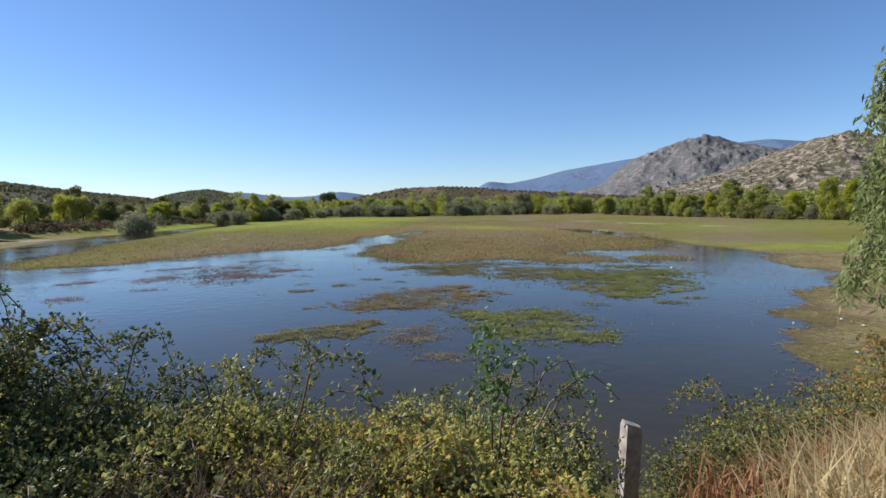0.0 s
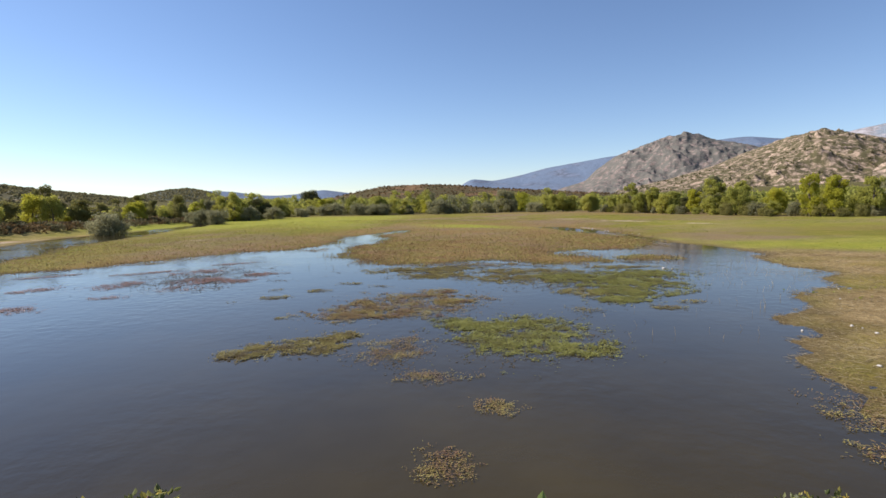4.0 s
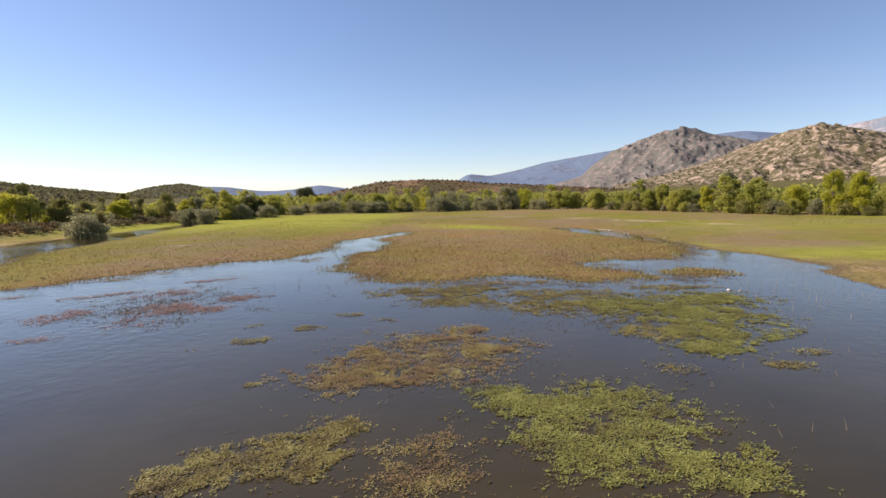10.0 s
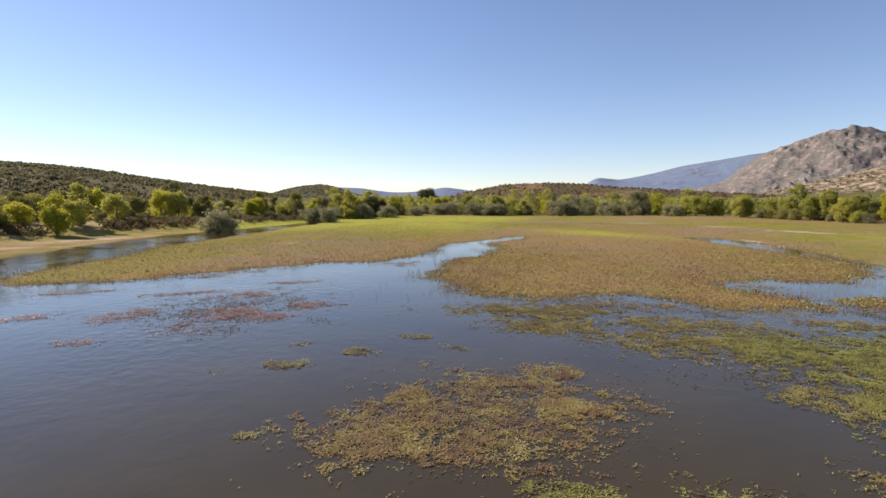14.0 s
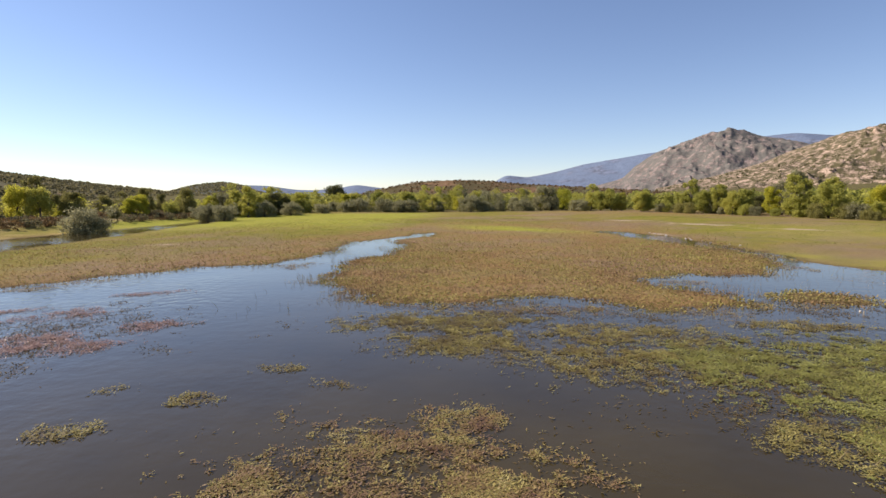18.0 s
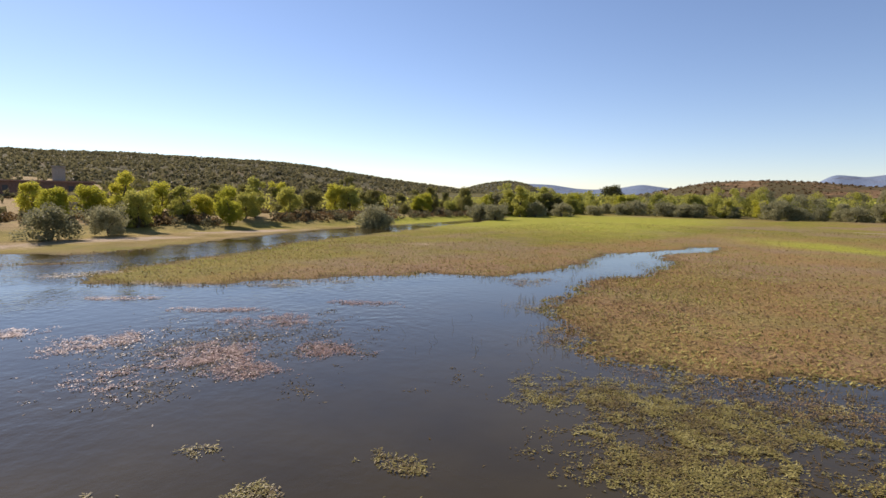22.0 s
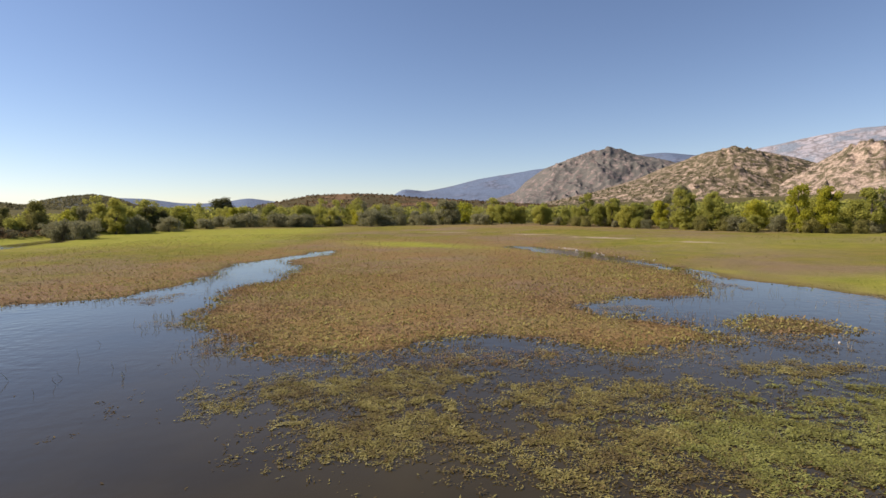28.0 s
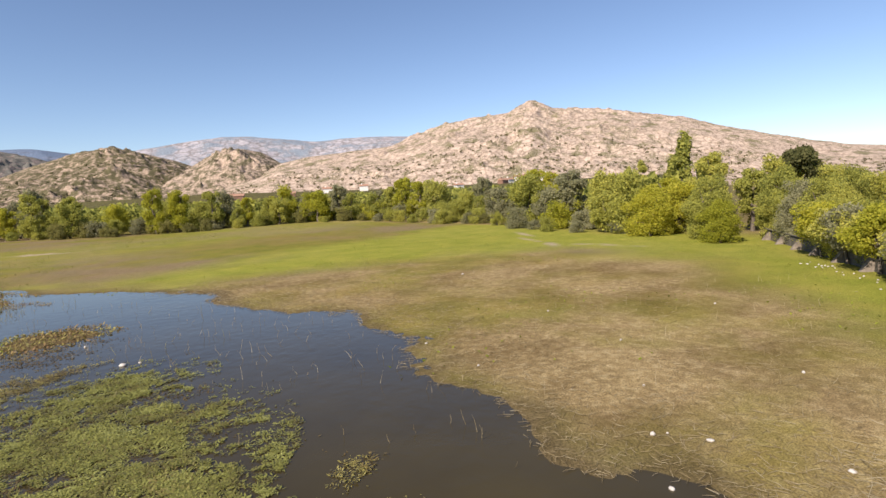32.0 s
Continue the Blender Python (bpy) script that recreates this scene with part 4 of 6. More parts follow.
# olive leaf with some of the hill's haze put into its tone
M_HILL_OAK = leaf_material("hazed_olive_leaf", [(0, (0.10, 0.095, 0.05)), (0.5, (0.165, 0.15, 0.075)), (1, (0.25, 0.22, 0.105))], through=0.4)


def on_massif(grid, lo, hi, keep):
    X, Y, Z = grid

    def where(g):
        r, c = g.integers(int(lo * X.shape[0]), int(hi * X.shape[0])), g.integers(0, X.shape[1])
        x, y, z = X[r, c], Y[r, c], Z[r, c]
        if keep(x, y, g):
            return (x + g.uniform(-3, 3), y + g.uniform(-3, 3), z - 0.3)
        return None
    return where


def field_gap(x, y, g):
    """Open dry fields stay bare."""
    f = float(fbm(np.array([x / 90]), np.array([y / 90]), 2, 77.0)[0])
    return f > -0.45 or g.random() < 0.2


GRID = MASSIFS["hill_west"]
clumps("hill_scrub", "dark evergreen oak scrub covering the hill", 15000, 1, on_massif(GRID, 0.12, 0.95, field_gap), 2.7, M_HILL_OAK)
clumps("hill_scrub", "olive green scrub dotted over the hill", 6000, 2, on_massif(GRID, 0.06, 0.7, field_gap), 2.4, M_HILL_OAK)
clumps("heath_scrub", "dark scrub on the brown heath hill", 1800, 3, on_massif(MASSIFS["hill_brown"], 0.05, 0.9, field_gap), 1.9, M_HEATH)
clumps("heath_scrub", "dark scrub on the small rounded hill", 2200, 15, on_massif(MASSIFS["hill_cone"], 0.3, 0.98, lambda x, y, g: True), 3.4, M_HILL_OAK, 7)
clumps("crag_scrub", "green scrub between granite crags", 800, 4, on_massif(MASSIFS["crag_front"], 0.02, 0.5, field_gap), 4.4, M_HILL_OAK, 7)
clumps("dome_scrub", "dark scrub at the granite dome's foot", 2600, 5, on_massif(MASSIFS["granite_dome"], 0.0, 0.35, lambda x, y, g: True), 2.6, M_HILL_OAK, 8)


def west_slope(g):
    x, y = g.uniform(-300, -108), g.uniform(10, 300)
    if float(fbm(np.array([x / 40]), np.array([y / 40]), 2, 79.0)[0]) < 0.1 and g.random() > 0.15:
        return None
    return (x, y, ground_at(x, y) - 0.2)


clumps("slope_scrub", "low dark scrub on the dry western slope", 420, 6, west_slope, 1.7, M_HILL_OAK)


def shore_heath(g):
    x, y = -84 - abs(g.normal()) * 38, g.uniform(6, 190)
    if float(fbm(np.array([x / 14]), np.array([y / 14]), 2, 83.0)[0]) < -0.1 or ground_at(x, y) < 0.6:
        return None
    return (x, y, ground_at(x, y) - 0.1)


clumps("heath_bushes", "low brown heath and dry thickets above the western shore", 2000, 9, shore_heath, 1.1, M_HEATH, 26, 0.35)
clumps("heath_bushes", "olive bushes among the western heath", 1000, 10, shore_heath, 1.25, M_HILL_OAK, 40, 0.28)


def wood_floor(g):
    f = g.random()
    y = g.uniform(30, 330)
    x = g.uniform(6, 90) + float(np.interp(y, MEADOW_Y, MEADOW_X)) if y < 205 else g.uniform(-130, 90)
    if y > 205 and y < 236:
        y += 32
    return (x, y, ground_at(x, y))


clumps("wood_backing", "dense mixed wood behind the meadow trees", 1500, 7, wood_floor, 5.4, M_LEAF, 70, 0.16)
clumps("wood_backing", "dense dark wood behind the meadow trees", 300, 8, wood_floor, 5.4, M_LEAF_SHADED, 70, 0.16)


def west_wood(g):
    x, y = g.uniform(-170, -96), g.uniform(105, 300)
    return None if x > -104 - 0.12 * abs(y - 150) else (x, y, ground_at(x, y) - 0.4)


clumps("wood_backing", "dense olive wood between the brook and the hill", 420, 13, west_wood, 3.2, M_LEAF, 70, 0.16)
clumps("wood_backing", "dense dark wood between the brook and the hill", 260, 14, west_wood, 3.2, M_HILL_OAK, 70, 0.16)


# ---- water weeds ----
def flat_leaves(g, p, size, tilt=0.25, slim=0.25):
    """Long leaves lying nearly level, each turned its own way."""
    n = len(p)
    a, t = g.uniform(0, 6.283, n), g.normal(size=n) * tilt
    s = (size * g.uniform(0.55, 1.5, n))[:, None]
    d = np.stack([np.cos(a) * np.cos(t), np.sin(a) * np.cos(t), np.sin(np.abs(t))], 1)
    e = np.stack([-np.sin(a), np.cos(a), g.normal(size=n) * tilt], 1)
    co = np.stack([p, p + d * s * 0.5 + e * s * slim, p + d * s, p + d * s * 0.5 - e * s * slim], 1).reshape(-1, 3)
    return co, np.arange(n * 4).reshape(-1, 4)


def weeds(name, label, count, seed, blobs, size, mat, lift=0.012, tall=0.06, grain=1.1, lo=0.0):
    """Floating leaves in blobs (x, y, rx, ry, turn), thinning to the rim and broken by gaps."""
    g = np.random.default_rng(seed)
    out, tot = [], sum(bl[2] * bl[3] for bl in blobs)
    for bx, by, rx, ry, turn in blobs:
        n = int(count * rx * ry / tot * 2.7)
        a, r = g.uniform(0, 6.283, n), np.sqrt(g.uniform(0, 1, n)) * 1.45
        u, v = r * np.cos(a) * rx, r * np.sin(a) * ry
        c, s = math.cos(radians(turn)), math.sin(radians(turn))
        x, y = bx + u * c - v * s, by + u * s + v * c
        r = r * (1 + 0.5 * fbm(x * 0.45, y * 0.45, 3, seed * 1.3))
        f = smooth(1.3, 0.3, r) * 0.9 + 0.75 * fbm(x * grain, y * grain, 3, seed * 1.7) * smooth(1.4, 0.9, r)
        f = f + 0.8 * fbm(x * 5.0, y * 5.0, 3, seed * 2.1) - 0.2
        keep = (f - lo) > g.uniform(0.0, 1.0, n) ** 0.8
        out.append(np.stack([x[keep], y[keep]], 1))
    p = np.concatenate(out)
    z = lift + tall * 0.7 * (0.5 + 0.5 * fbm(p[:, 0] * 1.7, p[:, 1] * 1.7, 2, seed + 3.0)) * g.uniform(0, 1, len(p))
    lc, lf = flat_leaves(g, np.concatenate([p, z[:, None]], 1), size * 1.45, 0.2, 0.15)
    lc[:, 2] = np.maximum(lc[:, 2], 0.006)
    me = quad_mesh(name, lc, lf, True)
    me.materials.append(mat)
    return tagged(new(name, me), label, "water weed", kind="stuff")


weeds("water_weed", "bright green floating weed patch on the lake", 94762, 11, [(1.4, 22.4, 3.0, 3.3, -15), (-0.6, 24.6, 1.7, 1.3, 0), (2.9, 24.4, 1.5, 1.6, 0), (3.2, 20.8, 1.6, 1.4, 0)], 0.056, M_WEED_GREEN, lo=0.12)
weeds("water_weed", "rust and yellow floating weed patch on the lake", 109725, 12, [(-3.6, 29.6, 3.9, 3.4, 10), (-6.4, 27.2, 2.0, 2.8, 0), (-0.8, 30.6, 1.9, 1.5, 0), (-2.6, 33.0, 1.6, 1.2, 0)], 0.052, M_WEED_RUST, lo=0.16)
weeds("water_weed", "olive floating weed patch on the lake", 35910, 13, [(-6.6, 21.2, 2.0, 1.5, 40), (-5.6, 22.6, 1.2, 1.0, 0), (-8.4, 19.9, 0.8, 0.7, 0)], 0.052, M_WEED_OLIVE, lo=0.16)
weeds("water_weed", "sparse dark red weed on the lake", 17955, 14, [(-3.4, 20.8, 1.4, 2.0, 0), (-1.4, 17.8, 1.3, 0.8, 0), (-0.9, 12.4, 0.8, 0.9, 0), (0.3, 15.4, 0.7, 0.6, 0)], 0.042, M_WEED_RUST, lo=0.2)
weeds("water_weed", "wide green and olive weed bed in shallow water", 230000, 15, [(9.0, 37.0, 3.4, 4.2, -10), (11.8, 40.4, 2.4, 2.0, 0), (7.6, 33.6, 2.0, 2.8, 0), (5.4, 38.6, 2.6, 2.8, 0), (7.0, 30.2, 1.6, 1.4, 0)], 0.056, M_WEED_GREEN, lo=-0.02)
weeds("water_weed", "wide olive and brown weed bed in shallow water", 190000, 16, [(3.0, 41.6, 5.0, 2.6, 0), (-4.6, 43.6, 4.2, 2.4, 0), (1.2, 38.2, 3.6, 2.4, 0), (-2.6, 39.6, 3.2, 1.8, 0), (10.0, 44.0, 3.4, 1.2, 0), (5.8, 32.4, 1.6, 2.0, 0)], 0.055, M_WEED_OLIVE, lo=0.14)
weeds("water_weed", "thin brown weed before the marsh edge", 89775, 17, [(-2.0, 46.4, 5.5, 1.6, 0), (6.0, 46.2, 5.0, 1.4, 0), (-10, 49.5, 2.2, 2.2, 0), (-13.6, 55, 2.0, 3.0, 0), (14.8, 50.5, 3.0, 2.6, 0), (12, 48.4, 3.0, 1.4, 0), (9, 55, 2.0, 1.4, 0), (19, 63, 1.6, 2.2, 0), (-19, 62, 2.0, 3.0, 0), (-30, 50.5, 4, 1.6, 60)], 0.054, M_WEED_RUST, lo=0.2)
weeds("water_weed", "reddish pale weed drifting on open water", 80000, 18, [(-24.2, 36.4, 2.3, 1.5, 60), (-22.4, 42.6, 2.6, 1.7, 30), (-19.6, 38.0, 2.2, 2.0, 0), (-17.6, 38.0, 2.0, 1.5, 0), (-16.6, 41.4, 1.9, 1.2, 30), (-19.0, 34.4, 1.9, 1.4, 0), (-28.6, 34.6, 1.8, 1.0, 60), (-21.8, 48.9, 2.0, 0.8, 30), (-24, 28, 1.6, 1.3, 0), (-26, 43, 2.6, 0.7, 40), (-33, 41, 2.8, 0.7, 40), (-21, 31.6, 1.2, 0.8, 0)], 0.055, M_WEED_RED, lo=0.16)
weeds("water_weed", "small tufts of weed on dark water", 14962, 19, [(-12.5, 34.0, 0.7, 0.5, 0), (-11.7, 31.4, 0.8, 0.5, 0), (-9.6, 33.6, 0.9, 0.6, 0), (-13.6, 30.0, 0.5, 0.4, 0), (-9.0, 26.0, 0.5, 0.3, 0), (9.0, 28.0, 0.9, 0.6, 0), (8.4, 33.0, 0.6, 0.6, 0), (5.0, 27.6, 1.4, 0.9, 0), (10.4, 29.6, 0.7, 0.5, 0), (-8.6, 36.4, 0.8, 0.5, 0), (-6.4, 35.2, 1.0, 0.5, 0)], 0.06, M_WEED_OLIVE, lo=0.12)
weeds("water_weed", "brown weed along the lake's muddy shore", 35910, 20, [(9.0, 15.2, 1.1, 1.6, -20), (10.4, 18.6, 0.7, 1.6, -20), (8.0, 13.2, 1.1, 0.8, 0), (-44, 44, 4, 1.6, 60), (-36, 45, 4, 1.0, 30), (-52, 34, 5, 1.4, 70)], 0.054, M_WEED_RUST, lo=0.12)


weeds("drowned_weed", "drowned brown weed just under the surface", 22000, 41, [(1.2, 22.5, 3.8, 4.2, -10), (-6.4, 21, 2.6, 2.0, 0), (-3.8, 29.2, 4.8, 4.4, 0), (-3.0, 20, 1.8, 2.4, 0)], 0.07, M_WEED_SUNK, 0.004, 0.008, lo=0.3)
weeds("drowned_weed", "drowned brown weed among the weed beds", 95000, 42, [(7, 37, 7.0, 6.0, 0), (-3, 42, 7.0, 4, 0), (0, 46, 8, 2.4, 0), (12, 48, 6, 3, 0), (-20, 39, 6, 6, 0)], 0.075, M_WEED_SUNK, 0.004, 0.008, lo=0.28)

# ---- marsh plants on the wet flats ----
def tufts(name, label, count, seed, box, keep, size, mat, up=0.4):
    g = np.random.default_rng(seed)
    x, y = g.uniform(box[0], box[1], count), g.uniform(box[2], box[3], count) if len(box) == 4 else None
    m = keep(x, y) > g.random(count)
    x, y = x[m], y[m]
    z = ground_height(x, y)
    ok = z > -0.06
    p = np.stack([x, y, np.maximum(z, 0.0) + size * 0.15], 1)[ok]
    lc, lf = flat_leaves(g, p, size, up)
    me = quad_mesh(name, lc, lf, True)
    me.materials.append(mat)
    return tagged(new(name, me), label, "marsh plants", kind="stuff")


def marsh_keep(x, y):
    return smooth(14, -1, -lake_depth(x, y) - 2 + 0 * x) * (0.55 + 0.45 * fbm(x * 0.25, y * 0.25, 3, 91.0)) + 0.3


tufts("marsh_plants", "rust-brown low plants covering the wet marsh", 130000, 31, (-15, 22, 46, 100), lambda x, y: marsh_keep(x, y) * smooth(100, 62, y) ** 1.3, 0.14, M_MARSH)
tufts("marsh_plants", "rust-brown low plants on the marsh spit", 50000, 32, (-60, -15, 40, 100), lambda x, y: marsh_keep(x, y) * smooth(100, 60, y) ** 1.3, 0.16, M_MARSH)
tufts("meadow_tufts", "coarse olive and brown tufts over the meadow", 70000, 35, (-55, 24, 70, 150), lambda x, y: 0.35 + 0.5 * fbm(x * 0.08, y * 0.08, 3, 95.0), 0.15, M_MARSH, 0.35)
tufts("meadow_tufts", "coarse green tufts over the meadow", 55000, 36, (-60, 80, 60, 150), lambda x, y: smooth(0.0, 0.5, fbm(x * 0.06, y * 0.06, 3, 97.0)), 0.14, M_TURF, 0.35)
tufts("short_turf", "short green turf blades on the meadow", 12000, 33, (24, 66, 14, 70), lambda x, y: smooth(-1, 5, inside_distance(EAST, x, y)) * 0.9, 0.12, M_TURF, 0.25)
tufts("short_turf", "scattered green shoots on the dry flat", 3500, 34, (11, 44, 14, 56), lambda x, y: smooth(0.15, 0.5, fbm(x * 0.16, y * 0.16, 3, 93.0)), 0.11, M_TURF, 0.5)


# ---- straw, reeds and stones on the dry flat ----
def straws(name, label, count, seed, place_fn, length, lying, mat, thick=0.012):
    g = np.random.default_rng(seed)
    co, fa = [], []
    while len(co) < count:
        x, y = place_fn(g)
        d = read_grid(DEPTHS, x, y)
        z = max(0.0, ground_at(x, y))
        if lying and d > 0.3:
            continue
        a, el = g.uniform(0, 6.283), g.uniform(0, 0.12) if lying else g.uniform(0.7, 1.5)
        n = length * g.uniform(0.4, 1.3)
        dr = np.array([math.cos(a) * math.cos(el), math.sin(a) * math.cos(el), math.sin(el)])
        p = np.array([x, y, z + 0.02])
        sag = np.array([g.normal() * 0.08, g.normal() * 0.08, 0.04]) * n
        co_, fa_ = tube([p, p + dr * n * 0.5 + sag, p + dr * n], [thick, thick * 0.8, thick * 0.35], 3)
        co.append(co_)
        fa.append(fa_ + 9 * (len(co) - 1))
    me = quad_mesh(name, np.concatenate(co), np.concatenate(fa))
    me.materials.append(mat)
    return tagged(new(name, me), label, "straw", kind="stuff")


def dry_flat(g):
    y = 13 + 42 * g.random() ** 1.1
    return float(np.interp(y, [13, 20, 30, 40, 55], [9.5, 11, 16.5, 24, 26])) + abs(g.normal()) * 8, y


def shore_band(g):
    """Litter left by the falling water along the eastern shore."""
    while True:
        x, y = g.uniform(8, 32), g.uniform(12, 58)
        d = read_grid(DEPTHS, x, y)
        if -4.5 < d < 0.2 and g.random() < math.exp(d / 2.2) and x > 8.5 + 0.2 * (y - 14):
            return x, y


straws("dead_straw", "pale reed litter washed up along the shore", 4200, 56, shore_band, 0.3, True, M_STRAW, 0.007)
straws("dead_straw", "pale dead reed stalks littering the mud", 3000, 51, dry_flat, 0.3, True, M_STRAW, 0.008)
straws("dead_straw", "thick heap of pale dead reed stalks", 800, 52, lambda g: (13.6 + g.normal() * 1.2, 18.8 + g.normal() * 1.2), 0.34, True, M_STRAW, 0.006)
straws("standing_reeds", "dry stalks standing in shallow water", 170, 53, lambda g: (g.uniform(5, 22), 22 + g.uniform(0, 34)), 0.26, False, M_STRAW, 0.006)
straws("standing_reeds", "thin dead stalks rising from the marsh", 420, 54, lambda g: (g.uniform(-16, 22), g.uniform(42, 74)), 0.4, False, M_MARSH, 0.007)
straws("standing_reeds", "thin dead stalks on the dry flat", 320, 55, lambda g: (g.uniform(13, 36), g.uniform(18, 48)), 0.4, False, M_STRAW, 0.006)


def marsh_rim(g):
    """The ragged rim where marsh plants stand in the shallows."""
    while True:
        x, y = g.uniform(-56, 20), g.uniform(42, 86)
        if -1.2 < read_grid(DEPTHS, x, y) < 1.8 + 1.2 * math.sin(x * 0.7) * math.sin(y * 0.5):
            return x, y


straws("standing_reeds", "thin reddish stalks fringing the marsh", 3600, 57, marsh_rim, 0.26, False, M_MARSH, 0.008)


def stone_mesh(seed):
    g = np.random.default_rng(seed)
    bm = bmesh.new()
    bmesh.ops.create_icosphere(bm, subdivisions=2, radius=0.5)
    k = g.uniform(0.6, 1.0, 3) * np.array([1, 0.8, 0.6])
    ph = g.uniform(0, 6, 3)
    for v in bm.verts:
        w = 1 + 0.14 * math.sin(v.co.x * 7 + ph[0]) * math.sin(v.co.y * 6 + ph[1]) + 0.10 * math.sin(v.co.z * 9 + ph[2])
        v.co = Vector((v.co.x * k[0] * w, v.co.y * k[1] * w, v.co.z * k[2] * w))
    me = bpy.data.meshes.new("stone")
    bm.to_mesh(me)
    bm.free()
    me.materials.append(M_STONE)
    for f in me.polygons:
        f.use_smooth = True
    return me


STONES = [stone_mesh(i) for i in range(4)]


def stone(x, y, s, label, group):
    i = int(abs(x * 13 + y * 7)) % 4
    ob = tagged(new("stone", STONES[i]), label, "stone", group)
    ob.location = (x, y, max(-0.02, ground_at(x, y)) + s * 0.14)
    ob.rotation_euler = (0, 0, x * 3.1 + y)
    ob.scale = (s, s, s)


stone(13.4, 42.7, 0.34, "white rounded boulder at the weed bed's edge", "")
for x, y, s in ((14.4, 24.0, 0.2), (14.5, 22.8, 0.21), (12.2, 23.4, 0.18), (14.6, 23.7, 0.1), (14.1, 20.3, 0.18), (14.5, 47.2, 0.2), (35.4, 39, 0.24), (17.7, 29.9, 0.14), (13.9, 42.4, 0.2), (17.5, 24.6, 0.14), (20, 20.5, 0.16), (22, 26, 0.16), (19.6, 33, 0.14), (13.2, 17.2, 0.2), (11.8, 18.8, 0.18), (26, 30, 0.16), (29, 23, 0.16)):
    stone(x, y, s, "small white stone on the mud flat", "white stones on the flat")
srng = random.Random(9)
for i in range(38):
    f = srng.choice((0.05, 0.12, 0.2, 0.27, 0.42, 0.47)) + srng.gauss(0, 0.025)
    stone(30 + 29 * f - 0.4 - abs(srng.gauss(0, 0.5)), 13.4 + 6.2 * f + 0.8 + abs(srng.gauss(0, 0.9)), srng.uniform(0.08, 0.22), "white stone tumbled at the wall's foot", "stones below the wall")
for i in range(30):
    stone(22.2 - i * 0.125 + 0.5 * math.sin(i * 0.9) + srng.gauss(0, 0.4), 81 + i * 0.76 + srng.gauss(0, 0.5), srng.uniform(0.12, 0.34), "pale stone in a line across the marsh", "stones across the marsh")


# ---- sand patches on the meadow ----
def sand(name, label, blobs, seed):
    co, fa = [], []
    for bx, by, rx, ry, turn in blobs:
        k = 40
        c, s = math.cos(radians(turn)), math.sin(radians(turn))
        ring = []
        for q in range(4):
            for i in range(k):
                a = 2 * math.pi * i / k
                w = (q + 0.02) / 3 * (1 + 0.22 * math.sin(3 * a + seed + bx) + 0.14 * math.sin(7 * a + by))
                u, v = rx * w * math.cos(a), ry * w * math.sin(a)
                x, y = bx + u * c - v * s, by + u * s + v * c
                ring.append((x, y))
        x, y = np.array(ring).T
        z = ground_height(x, y) + np.repeat([0.06, 0.055, 0.045, -0.06], k)
        off = sum(len(v) for v in co)
        co.append(np.stack([x, y, z], 1))
        for q in range(3):
            for i in range(k):
                fa.append((off + q * k + i, off + q * k + (i + 1) % k, off + (q + 1) * k + (i + 1) % k, off + (q + 1) * k + i))
    me = quad_mesh(name, np.concatenate(co), np.array(fa))
    me.materials.append(M_SAND)
    return tagged(new(name, me), label, "sand", kind="structure")


sand("dirt_track", "pale dirt track climbing the slope", [(-148, 37, 12, 1.5, 130), (-163, 32, 9, 1.6, 105), (-135, 38, 9, 1.3, 125)], 4)


# ---- parts helper and buildings ----
def part(name, bm, mat, parent, label=""):
    me = bpy.data.meshes.new(name)
    bm.to_mesh(me)
    bm.free()
    me.materials.append(mat)
    ob = new(name, me)
    ob.parent = parent
    return tagged(ob, label)


def box(bm, x0, x1, y0, y1, z0, z1, bevel=0.0):
    r = bmesh.ops.create_cube(bm, size=1)
    for v in r["verts"]:
        v.co = Vector(((x0 + x1) / 2 + v.co.x * (x1 - x0), (y0 + y1) / 2 + v.co.y * (y1 - y0), (z0 + z1) / 2 + v.co.z * (z1 - z0)))
    if bevel:
        es = list({e for v in r["verts"] for e in v.link_edges})
        bmesh.ops.bevel(bm, geom=es, offset=bevel, segments=1, affect="EDGES")
    return bm


def boxed(*args, bevel=0.0):
    return box(bmesh.new(), *args, bevel=bevel)


